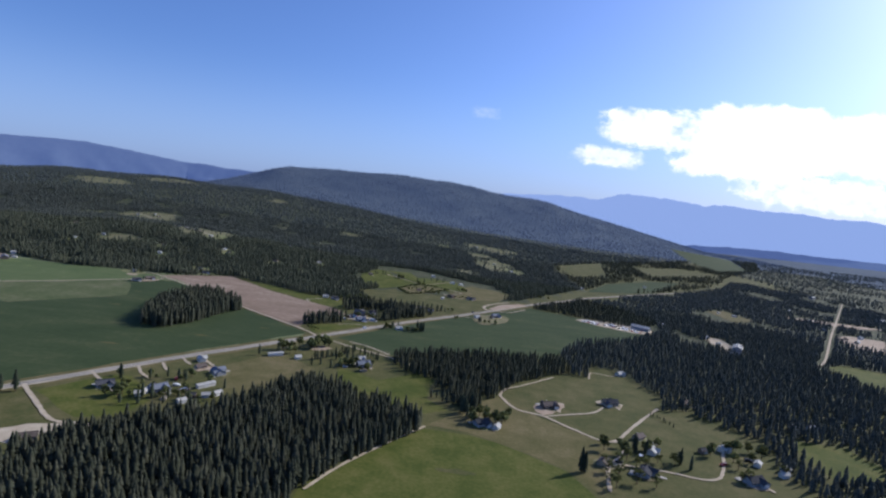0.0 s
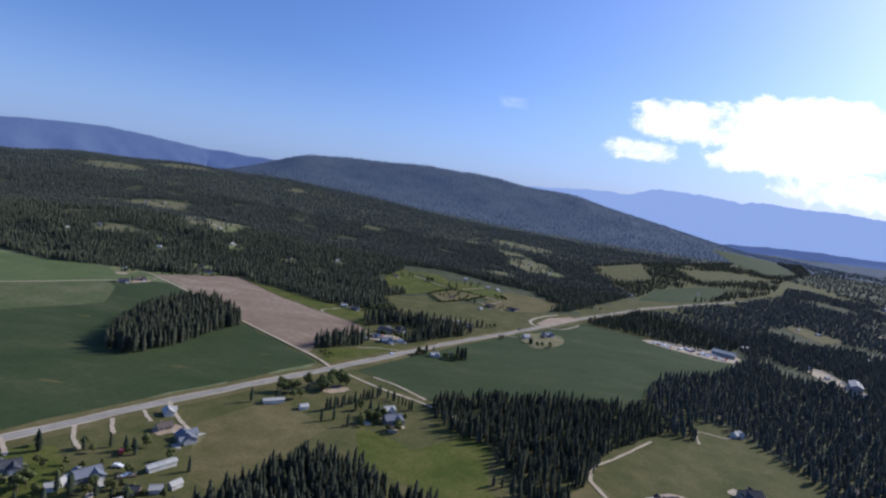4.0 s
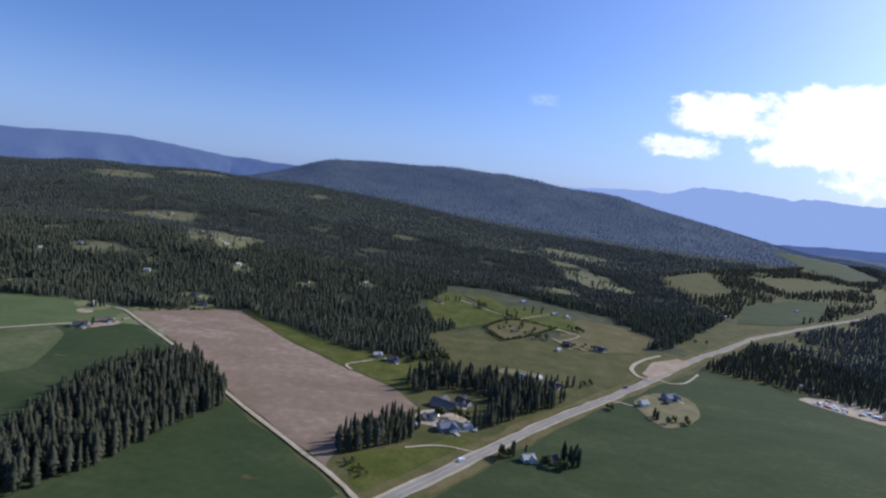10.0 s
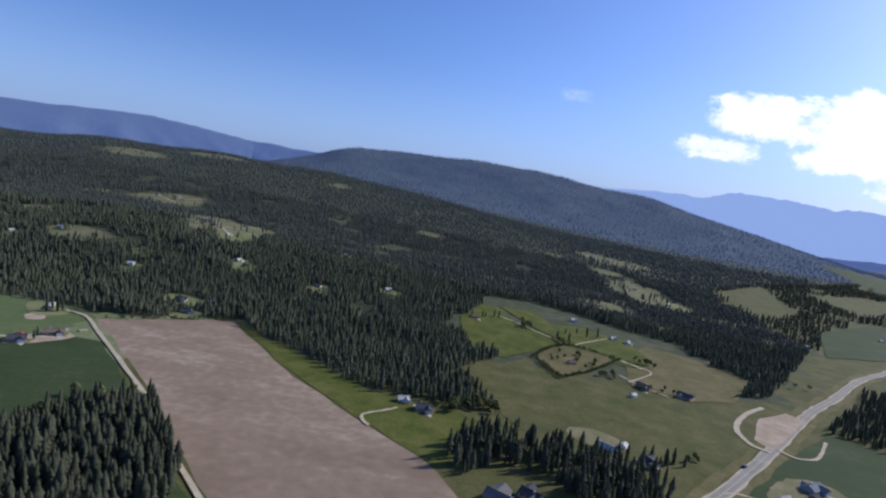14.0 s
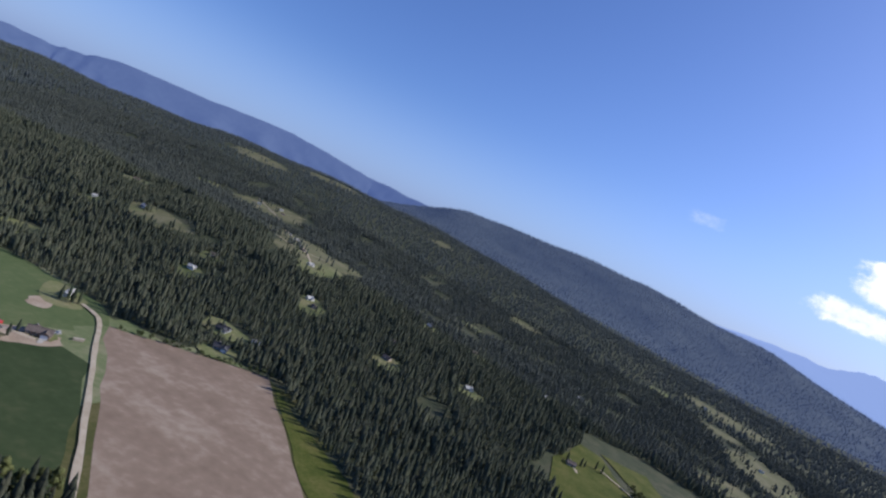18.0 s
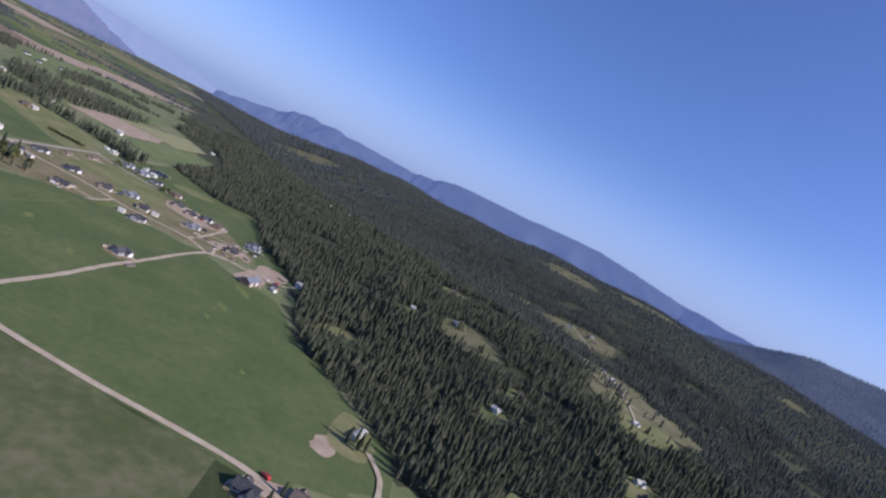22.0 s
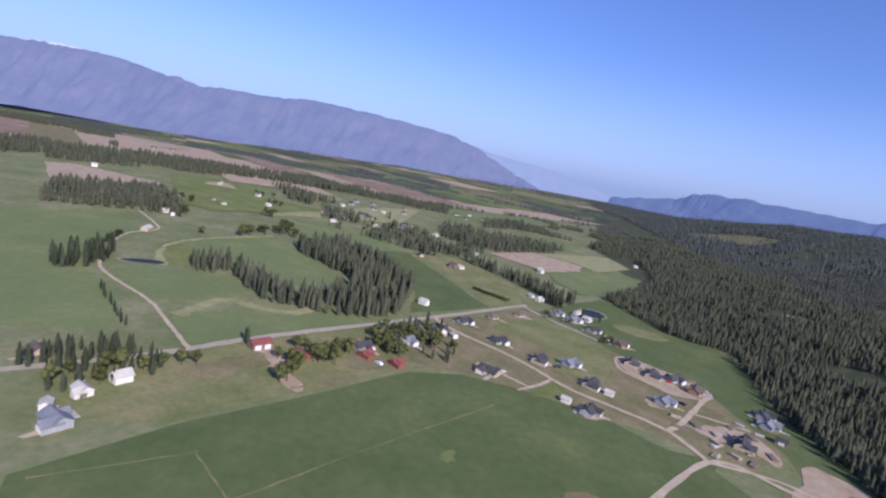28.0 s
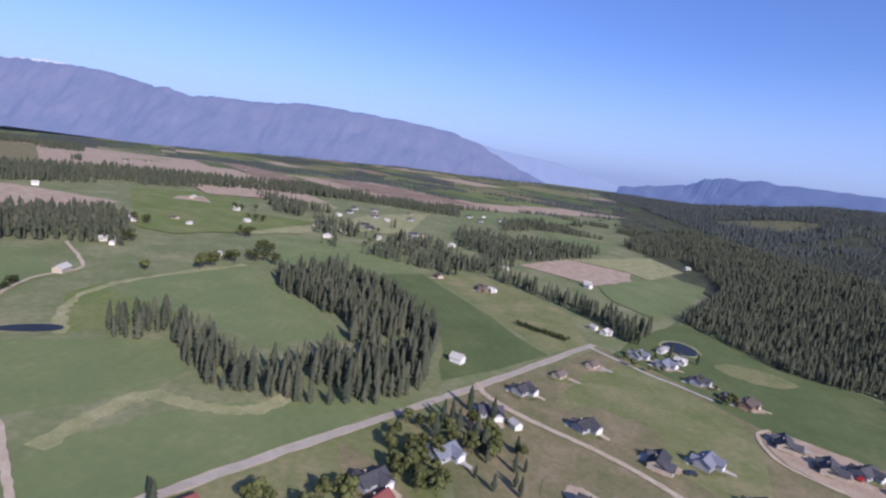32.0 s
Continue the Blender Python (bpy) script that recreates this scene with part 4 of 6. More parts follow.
LANES = [
    (3.2, [(-156, 687), (-161, 693), (-162, 700), (-153, 710), (-146, 718)], "curving drive to a small house"),
    (3.0, [(-92, 999), (-69, 983), (-54, 969), (-32, 953), (-26, 939)], "pale drive between meadows"),
    (3.0, [(-15, 945), (3, 969), (34, 1006)], "pale drive to small houses"),
    (2.8, [(27, 925), (36, 912), (41, 903)], "pale drive beside a hedge"),
    (4.2, [(-106, 508), (-128, 533), (-208, 604), (-273, 669), (-366, 750), (-400, 779), (-422, 785)], "straight gravel field lane"),
    (5.0, [(-380, 728), (-406, 713), (-453, 659), (-487, 625), (-498, 618), (-515, 630), (-541, 653), (-571, 676), (-597, 698), (-664, 757), (-655, 785), (-640, 800)], "pale gravel lane with a bend between fields"),
    (5.0, [(-796, 622), (-785, 624), (-770, 638), (-757, 657), (-747, 671), (-735, 684), (-723, 694), (-712, 706), (-704, 722), (-688, 747), (-664, 757)], "pale gravel street of the house lots"),
    (5.0, [(-688, 747), (-702, 759), (-719, 771), (-745, 789), (-752, 796)], "dirt road to the new houses"),
    (3.4, [(-745, 789), (-743, 770), (-751, 760), (-767, 745), (-789, 747), (-798, 757)], "pale dirt track along new houses"),
    (3.0, [(-702, 759), (-697, 768), (-690, 772)], "gravel drive"),
    (3.6, [(-719, 771), (-716, 784), (-712, 800)], "dirt track across the grass"),
    (3.6, [(-878, 690), (-863, 702), (-846, 717), (-835, 730), (-823, 742)], "narrow paved street beside houses"),
    (3.6, [(-697, 672), (-711, 685), (-724, 694)], "pale gravel drive"),
    (3.2, [(-723, 655), (-714, 666), (-705, 678)], "pale gravel drive"),
    (4.0, [(-664, 757), (-660, 788), (-642, 812), (-650, 836)], "dirt lane to the barns"),
    (0.9, [(-560, 525), (-586, 556), (-588, 558), (-586, 560), (-571, 576), (-570, 578), (-572, 580), (-612, 610), (-677, 662)], "thin pale track bending across the green field"),
    (1.6, [(-644, 570), (-654, 580), (-667, 592), (-698, 620), (-704, 640), (-697, 681), (-690, 700)], "faint pale track along the field's edge"),
    (3.6, [(-661, 516), (-674, 503), (-689, 488), (-702, 475), (-713, 460), (-724, 441), (-737, 423), (-749, 412), (-768, 402), (-804, 384), (-835, 376), (-863, 381), (-885, 365), (-918, 331)], "pale winding farm track"),
    (3.4, [(-100, 505), (-65, 479), (-34, 461), (-10, 440)], "gravel lane beside a hedge"),
    (3.4, [(-73, 500), (-54, 488), (-33, 468)], "short gravel drive"),
    (4.0, [(-239, 318), (-214, 294), (-190, 273), (-172, 272), (-150, 262)], "gravel lane at the edge of the woods"),
    (3.4, [(-176, 414), (-160, 394), (-144, 379)], "gravel drive"),
    (3.2, [(-220, 351), (-213, 345), (-205, 337)], "gravel drive"),
    (3.2, [(-200, 372), (-192, 360), (-182, 350)], "gravel drive"),
    (3.2, [(-189, 384), (-184, 376), (-178, 368)], "gravel drive"),
    (3.0, [(-181, 398), (-176, 392), (-170, 386)], "gravel drive"),
    (3.4, [(56, 386), (64, 361), (82, 351), (98, 332), (117, 319), (145, 354), (174, 391)], "pale gravel lane round the paddocks"),
    (3.0, [(-48, 229), (-32, 262), (3, 314)], "pale track along the edge of the woods"),
    (2.8, [(82, 351), (99, 359), (119, 368), (131, 382)], "gravel drive to a new house"),
    (3.4, [(117, 319), (126, 316), (113, 295), (104, 282), (96, 255)], "gravel lane between houses"),
    (3.0, [(108, 288), (135, 284), (159, 279), (174, 296), (190, 330)], "gravel drive"),
    (3.0, [(56, 386), (62, 402), (77, 416), (108, 448)], "track along the edge of the pasture"),
    (6.0, [(84, 757), (77, 763), (75, 776), (79, 795), (98, 826), (122, 852)], "looping worn approach beside the highway"),
    (3.6, [(92, 764), (99, 755), (112, 759), (122, 771), (138, 795)], "looping worn drive beside the highway"),
    (2.6, [(30, 688), (40, 690), (52, 684)], "gravel drive"),
    (3.0, [(24, 922), (43, 908), (46, 893), (19, 856)], "pale drive to a farm house"),
    (2.6, [(140, 454), (148, 475), (164, 470), (174, 478)], "drive to a house in a clearing"),
    (2.4, [(-98, 570), (-80, 578), (-62, 576)], "drive to the highway"),
    (3.0, [(15, 875), (30, 850), (45, 836)], "drive to small farm houses"),
    (4.0, [(-800, 1425), (-745, 1390), (-690, 1350), (-600, 1250), (-540, 1190), (-450, 1080)], "pale track through hillside clearings"),
    (3.6, [(-760, 1370), (-720, 1420), (-700, 1450)], "pale track past hillside houses"),
    (3.6, [(-560, 1150), (-500, 1130), (-470, 1160)], "pale track past hillside houses"),
    (4.5, [(440, 600), (476, 638), (615, 821), (800, 1060), (1076, 1417)], "straight pale road through the woods"),
]
for k, (w, pts, label) in enumerate(LANES):
    ribbon("lane", pts, w * 0.62, "concrete" if "concrete" in label or "paved" in label else "worn_path" if "thin" in label or "faint" in label else "gravel", (1.2 if max(p[1] for p in pts) > 900 else 0.62 if max(p[1] for p in pts) > 690 and max(p[0] for p in pts) > -350 else 0.32) + 0.001 * k, label, ragged=0.3)


# ---- woods ----
def value_noise(x, y, cell, seed):
    rng = np.random.RandomState(seed)
    table = rng.rand(128, 128)
    u, v = x / cell + 500, y / cell + 500
    i, j = np.floor(u).astype(int), np.floor(v).astype(int)
    a, b = u - i, v - j
    a, b = a * a * (3 - 2 * a), b * b * (3 - 2 * b)
    g = lambda p, q: table[p % 128, q % 128]
    return (g(i, j) * (1 - a) + g(i + 1, j) * a) * (1 - b) + (g(i, j + 1) * (1 - a) + g(i + 1, j + 1) * a) * b


def conifer(seed, tiers=7, arms=6, slim=0.15, trunk=True):
    """A conifer of height 1: a tapered trunk and ragged skirts of drooping boughs. Returns points, triangles and material numbers."""
    rnd = random.Random(seed)
    v, f, m = [], [], []
    for z, r in ((0, 0.018), (0.55, 0.009)):
        v += [(r * math.cos(a), r * math.sin(a), z) for a in (0, 2.1, 4.2)] if trunk else []
    for q in range(3 if trunk else 0):
        f += [(q, (q + 1) % 3, 3 + (q + 1) % 3), (q, 3 + (q + 1) % 3, 3 + q)]
        m += [1, 1]
    bottom = rnd.uniform(0.06, 0.16)
    for k in range(tiers):
        t = k / tiers
        z = bottom + (1 - bottom) * t ** 0.92
        top = min(1.0, z + (1 - bottom) / tiers * rnd.uniform(1.7, 2.3))
        if k == tiers - 1:
            top = 1.0
        r = slim * (1 - t) ** 0.8 * rnd.uniform(0.8, 1.2) * (0.65 + 0.5 * min(1, t * 4)) + 0.01
        c = len(v)
        v.append((rnd.uniform(-0.01, 0.01), rnd.uniform(-0.01, 0.01), top))
        turn = rnd.uniform(0, 6.28)
        for q in range(arms * 2):
            a = turn + math.pi * q / arms + rnd.uniform(-0.12, 0.12)
            rr = r * (rnd.uniform(0.9, 1.2) if q % 2 == 0 else rnd.uniform(0.6, 0.85))
            v.append((rr * math.cos(a), rr * math.sin(a), z - (0.02 if q % 2 == 0 else -0.02) + rnd.uniform(-0.02, 0.02)))
        for q in range(arms * 2):
            f.append((c, c + 1 + q, c + 1 + (q + 1) % (arms * 2)))
            m.append(0)
    return np.array(v), np.array(f), np.array(m)


def broadleaf(seed, clumps=70, trunk=True):
    """A broad-leaved tree of height 1: trunk, limbs and a crown of many small leaf clumps in uneven lobes."""
    rnd = random.Random(seed)
    v, f, m = [], [], []

    def limb(p, q, r0, r1):
        c = len(v)
        for pt, r in ((p, r0), (q, r1)):
            for a in (0, 2.1, 4.2):
                v.append((pt[0] + r * math.cos(a), pt[1] + r * math.sin(a), pt[2]))
        for k in range(3):
            f.extend([(c + k, c + (k + 1) % 3, c + 3 + (k + 1) % 3), (c + k, c + 3 + (k + 1) % 3, c + 3 + k)])
            m.extend([1, 1])
    limb((0, 0, 0), (0, 0, 0.45), 0.03, 0.018)
    lobes = []
    for k in range(6):
        a, r = k * 1.05 + rnd.uniform(-0.3, 0.3), rnd.uniform(0.1, 0.24)
        p = (r * math.cos(a), r * math.sin(a), rnd.uniform(0.42, 0.78))
        limb((0, 0, 0.32), p, 0.014, 0.005)
        lobes.append((p, rnd.uniform(0.13, 0.2)))
    lobes.append(((0, 0, 0.8), 0.17))
    for k in range(clumps):
        (px, py, pz), r = rnd.choice(lobes)
        d = Vector((rnd.gauss(0, 1), rnd.gauss(0, 1), rnd.gauss(0, 1))).normalized() * r * rnd.uniform(0.55, 1.05)
        p = Vector((px, py, pz)) + d
        s = rnd.uniform(0.045, 0.08)
        c = len(v)
        n = d.normalized()
        t1 = n.orthogonal().normalized()
        t2 = n.cross(t1)
        for q in range(5):
            a = q * 1.2566 + rnd.uniform(-0.3, 0.3)
            rr = s * rnd.uniform(0.7, 1.2)
            v.append(tuple(p + t1 * rr * math.cos(a) + t2 * rr * math.sin(a) - n * s * 0.3))
        v.append(tuple(p + n * s * 0.5))
        for q in range(5):
            f.append((c + q, c + (q + 1) % 5, c + 5))
            m.append(0)
    return np.array(v), np.array(f), np.array(m)


def grow(name, x, y, hgt, kinds, mats, label, seed, width=1.0):
    """All the trees of one wood as one object: stems at x, y with heights hgt."""
    rng = np.random.RandomState(seed)
    V, F, MI, T = [], [], [], []
    pick = rng.randint(0, len(kinds), len(x))
    base = 0
    for k, (tv, tf, tm) in enumerate(kinds):
        sel = np.where(pick == k)[0]
        if not len(sel):
            continue
        a = rng.rand(len(sel)) * 6.283
        s = hgt[sel]
        w = s * width * rng.uniform(0.8, 1.25, len(sel))
        ca, sa = np.cos(a)[:, None], np.sin(a)[:, None]
        lean = rng.normal(0, 0.015, (len(sel), 2))
        px = (tv[:, 0] * ca - tv[:, 1] * sa) * w[:, None] + x[sel][:, None] + lean[:, :1] * tv[:, 2] * s[:, None]
        py = (tv[:, 0] * sa + tv[:, 1] * ca) * w[:, None] + y[sel][:, None] + lean[:, 1:] * tv[:, 2] * s[:, None]
        pz = tv[:, 2] * s[:, None] + height(x[sel], y[sel])[:, None] - 0.3
        V.append(np.stack([px, py, pz], -1).reshape(-1, 3))
        F.append((tf[None] + (np.arange(len(sel)) * len(tv))[:, None, None] + base).reshape(-1, 3))
        MI.append(np.tile(tm, len(sel)))
        T.append(np.repeat(rng.rand(len(sel)), len(tv)))
        base += len(sel) * len(tv)
    me = mesh_np(name, np.concatenate(V), np.concatenate(F), mats, np.concatenate(MI), np.concatenate(T))
    me.polygons.foreach_set("use_smooth", np.ones(len(me.polygons), bool))
    return tagged(new(name, me), label, "woods", kind="stuff")


def stems(box, spacing, seed):
    rng = np.random.RandomState(seed)
    x0, y0, x1, y1 = box
    xs, ys = np.meshgrid(np.arange(x0, x1, spacing), np.arange(y0, y1, spacing), indexing="ij")
    x, y = xs.ravel(), ys.ravel()
    return x + rng.uniform(-0.55, 0.55, len(x)) * spacing, y + rng.uniform(-0.55, 0.55, len(x)) * spacing


def bounds(poly):
    return min(p[0] for p in poly), min(p[1] for p in poly), max(p[0] for p in poly), max(p[1] for p in poly)


NEAR = [conifer(k, 6, 4, 0.12 + 0.02 * (k % 3)) for k in range(8)]
STAND = [conifer(10 + k, 4, 3, 0.14 + 0.02 * (k % 3), False) for k in range(8)]
MIDDLE = [conifer(20 + k, 2, 4, 0.15 + 0.02 * (k % 3), False) for k in range(6)]
FAR = [conifer(40 + k, 1, 4, 0.21, False) for k in range(4)]
LEAFY = [broadleaf(60 + k, 60) for k in range(4)]
WOODS = [M["needles"], M["bark"]]
MID_WOODS = [M["needles_middle"], M["bark"]]
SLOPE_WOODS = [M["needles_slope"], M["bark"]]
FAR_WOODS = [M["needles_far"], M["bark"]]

# clearings on the wooded hills: middle, radii
CLEARINGS = [(-745, 1395, 68, 40), (-575, 1232, 58, 32), (-490, 1160, 68, 50), (-575, 1925, 34, 22), (-440, 1085, 26, 26), (-572, 970, 40, 18), (170, 1755, 85, 48), (150, 1400, 52, 60), (190, 1330, 30, 30), (-745, 2439, 60, 30), (-1105, 1770, 92, 40), (-985, 1965, 110, 42),
             (-376, 863, 22, 10), (-560, 836, 22, 14), (-1003, 984, 30, 14), (-2040, 1400, 110, 70), (60, 1200, 40, 24), (-860, 1350, 30, 14), (-1160, 1088, 55, 10), (-1550, 1122, 16, 10), (120, 1560, 34, 22), (20, 1640, 26, 16), (-300, 1330, 22, 12), (-250, 1560, 34, 18), (-700, 1050, 20, 10), (-900, 1150, 26, 12)]
HILL_HOUSES = [("white", -770, 1390), ("tan", -722, 1402), ("white", -745, 1425), ("white", -560, 1210), ("tan", -500, 1135), ("white", -452, 1080), ("white", -600, 978), ("tan", -372, 972), ("white", -386, 984), ("tan", -482, 957), ("white", -469, 920), ("shed", -630, 945), ("white", -306, 1129), ("tan", -247, 1131), ("white", -217, 1000), ("white", -1189, 1075),
               ("trailer", -1150, 1090), ("white", -1104, 1112), ("dark", -353, 834), ("tan", -284, 959), ("white", -159, 1124), ("white", 124, 1741), ("white", 150, 1420), ("white", -1552, 1120), ("tan", -700, 1050), ("white", -900, 1150), ("shed", -590, 1240), ("shed", -520, 1160)]
CLEARINGS += [(x + 4, y - 6, 13, 8) for _, x, y in HILL_HOUSES]


for cx, cy, rx, ry in CLEARINGS:
    ring = [(cx + rx * (1 + 0.25 * math.sin(3 * a + cx)) * math.cos(a), cy + ry * 1.5 * (1 + 0.25 * math.sin(2 * a + cy)) * math.sin(a)) for a in [k * 0.3927 for k in range(16)]]
    patch("clearing", ring, "clearing" if rx > 32 else "olive", 0.7, "pale grassy clearing in the wooded hillside", step=30)


def in_clearing(x, y):
    hit = np.zeros(len(x), bool)
    for cx, cy, rx, ry in CLEARINGS:
        wob = 0.75 + 0.6 * value_noise(x, y, 18, 77)
        hit |= ((x - cx) / rx) ** 2 + ((y - cy) / (1.7 * ry)) ** 2 < wob
    hit &= value_noise(x, y, 7, 78) < 0.78
    for _, _, poly, _ in FIELDS:
        b = bounds(poly)
        near = (x > b[0] - 5) & (x < b[2] + 5) & (y > b[1] - 5) & (y < b[3] + 5)
        hit[near] |= inside(poly, x[near], y[near])
    return hit


for name, box, spacing, kinds, mats, lo, hi, label in (
        ("hill_woods_near", (-1100, 720, 320, 1120), 4.0, STAND, MID_WOODS, 6, 12, "dense conifer woods at the foot of the hill"),
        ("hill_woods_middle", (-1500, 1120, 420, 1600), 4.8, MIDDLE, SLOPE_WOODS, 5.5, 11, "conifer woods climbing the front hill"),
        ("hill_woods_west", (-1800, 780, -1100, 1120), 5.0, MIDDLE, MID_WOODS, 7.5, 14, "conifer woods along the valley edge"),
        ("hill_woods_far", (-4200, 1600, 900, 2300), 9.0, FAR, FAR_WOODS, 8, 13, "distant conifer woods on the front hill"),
        # ridge trees glow faintly blue, in place of haze
        ("backdrop_ridge_woods", (-2200, 2300, 1900, 3420), 14, FAR, [M["ridge_woods"], M["ridge_woods"]], 8, 12, "distant conifer woods covering the long ridge, with a painted blue haze glow"),
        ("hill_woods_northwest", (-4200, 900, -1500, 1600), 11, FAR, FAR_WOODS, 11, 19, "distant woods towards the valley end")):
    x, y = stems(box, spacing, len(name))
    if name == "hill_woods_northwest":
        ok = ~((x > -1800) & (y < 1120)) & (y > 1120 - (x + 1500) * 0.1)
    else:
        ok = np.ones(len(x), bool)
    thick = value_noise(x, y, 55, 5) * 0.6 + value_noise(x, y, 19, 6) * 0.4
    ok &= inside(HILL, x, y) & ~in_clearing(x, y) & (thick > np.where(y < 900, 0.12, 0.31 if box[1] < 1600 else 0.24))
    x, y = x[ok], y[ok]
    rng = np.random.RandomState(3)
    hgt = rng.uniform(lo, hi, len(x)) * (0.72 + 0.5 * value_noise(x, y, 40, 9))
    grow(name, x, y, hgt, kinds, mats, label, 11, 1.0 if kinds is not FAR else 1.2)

GROVES = [
    ("front_woods", [(-50, 229), (-33, 261), (3, 310), (-4, 326), (-20, 338), (-40, 348), (-60, 364), (-84, 374), (-96, 352), (-110, 318), (-128, 292), (-152, 280), (-168, 258), (-178, 238), (-185, 190), (-100, 150), (-60, 180)], 2.9, 6.5, 14.5, "dense dark conifer woods beside the hay field"),
    ("middle_woods", [(-28, 462), (-28, 440), (-11, 418), (10, 406), (4, 366), (19, 356), (36, 350), (54, 384), (70, 414), (82, 428), (108, 452), (128, 470), (126, 500), (112, 503), (60, 496), (-5, 482)], 3.4, 6, 12, "open conifer woods with pale gaps"),
    ("field_grove", [(-262, 484), (-238, 483), (-224, 515), (-220, 556), (-209, 596), (-219, 613), (-264, 662), (-292, 640), (-300, 600), (-285, 545), (-275, 510)], 3.6, 9, 18, "grove of tall conifers in the middle of a green field"),
    ("roadside_grove", [(-136, 545), (-118, 560), (-98, 576), (-92, 602), (-112, 606), (-132, 580)], 4.5, 8, 15, "clump of conifers beside a lane"),
    ("roadside_grove", [(-112, 672), (-96, 712), (-74, 706), (-52, 702), (-34, 702), (-8, 694), (4, 682), (-8, 660), (-30, 638), (-56, 606), (-64, 612), (-48, 645), (-60, 668), (-84, 672), (-104, 652)], 4.6, 8, 16, "curving belt of conifers between highway and buildings"),
    ("valley_grove", [(-745, 522), (-747, 555), (-757, 583), (-778, 598), (-847, 600), (-925, 562), (-966, 516), (-921, 482), (-892, 491), (-862, 528), (-835, 556), (-800, 556), (-772, 530)], 4.3, 9, 17, "curving grove of tall conifers among green fields"),
    ("valley_grove", [(-746, 518), (-764, 495), (-782, 482), (-776, 457), (-792, 446), (-806, 462), (-800, 488), (-776, 512), (-762, 524)], 4.9, 8, 16, "arm of the curving conifer grove"),
    ("tree_row", [(-1029, 634), (-1034, 644), (-966, 716), (-926, 745), (-905, 722), (-950, 700), (-998, 662)], 5.3, 8, 16, "long dark row of conifers between fields"),
    ("pond_grove", [(-722, 402), (-735, 392), (-765, 390), (-780, 400), (-756, 412), (-738, 414)], 4.9, 8, 15, "dark conifers beside the pond"),
    ("yard_grove", [(-615, 475), (-600, 500), (-628, 520), (-640, 518), (-655, 500), (-640, 478)], 6.0, 6, 10.5, "tall conifers round white farm buildings"),
    ("east_strip_woods", [(148, 818), (217, 772), (262, 738), (300, 745), (330, 780), (300, 900), (262, 960), (225, 905)], 4.6, 6, 11, "conifer belt between highway and storage yard"),
]
SINGLE = []
for k, (name, poly, spacing, lo, hi, label) in enumerate(GROVES):
    x, y = stems(bounds(poly), spacing, 30 + k)
    ok = inside(poly, x, y)
    if name in ("middle_woods", "valley_grove"):
        ok &= value_noise(x, y, 14, 4) > (0.12 if name == "middle_woods" else 0.3)
    x, y = x[ok], y[ok]
    hgt = np.random.RandomState(k).uniform(lo, hi, len(x))
    if len(x) > 45:
        # groves further west take the needles lightened for haze
        grow(name, x, y, hgt, NEAR, WOODS if poly[0][0] > -400 else MID_WOODS, label, 50 + k)
    else:
        SINGLE += list(zip(x, y, hgt))

EAST = [(130, 520), (128, 465), (150, 445), (160, 486), (184, 425), (172, 374), (200, 366), (222, 345), (205, 290), (235, 200), (420, 150), (1500, 600), (2800, 2600), (1700, 2900), (1100, 2200), (1050, 1900), (800, 1500), (545, 1235), (375, 1072), (300, 985), (262, 940), (300, 900), (330, 780), (300, 700), (285, 690), (233, 633), (169, 598), (137, 550)]
for name, box, spacing, kinds, lo, hi in (("east_woods_near", (100, 150, 520, 900), 4.3, STAND, 5.5, 10.5), ("east_woods_middle", (520, 150, 1100, 1700), 6.4, MIDDLE, 6, 11.5), ("east_woods_middle", (250, 900, 520, 1700), 6.4, MIDDLE, 6, 11), ("east_woods_far", (1100, 500, 2800, 2900), 14, FAR, 8, 13)):
    x, y = stems(box, spacing, 71)
    open_ = value_noise(x, y, 85, 31) * 0.65 + value_noise(x, y, 30, 32) * 0.35
    ok = inside(EAST, x, y) & ~in_clearing(x, y) & (open_ > (0.40 if name != "east_woods_near" else 0.2))
    road = np.array(((440, 600), (476, 638), (615, 821), (800, 1060), (1076, 1417)))
    ok &= np.abs(x - np.interp(y, road[:, 1], road[:, 0])) > 6
    x, y = x[ok], y[ok]
    hgt = np.random.RandomState(8).uniform(lo, hi, len(x))
    # eastern woods, near ones too, use needles tinted for haze
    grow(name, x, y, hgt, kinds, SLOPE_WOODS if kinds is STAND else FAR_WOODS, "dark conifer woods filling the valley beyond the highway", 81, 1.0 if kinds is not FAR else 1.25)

x, y = stems((320, 1120, 1700, 2900), 9.0, 5)
thick = value_noise(x, y, 70, 51) * 0.6 + value_noise(x, y, 26, 52) * 0.4
ok = inside([(320, 1130), (420, 1165), (545, 1270), (800, 1540), (1050, 1930), (1400, 2350), (1700, 2900), (1000, 2300), (560, 1880), (335, 1570)], x, y) & ~in_clearing(x, y) & (thick > 0.36)
grow("meadow_woods", x[ok], y[ok], np.random.RandomState(6).uniform(8, 15, ok.sum()), MIDDLE, WOODS, "broken belts of conifers between far meadows", 61)

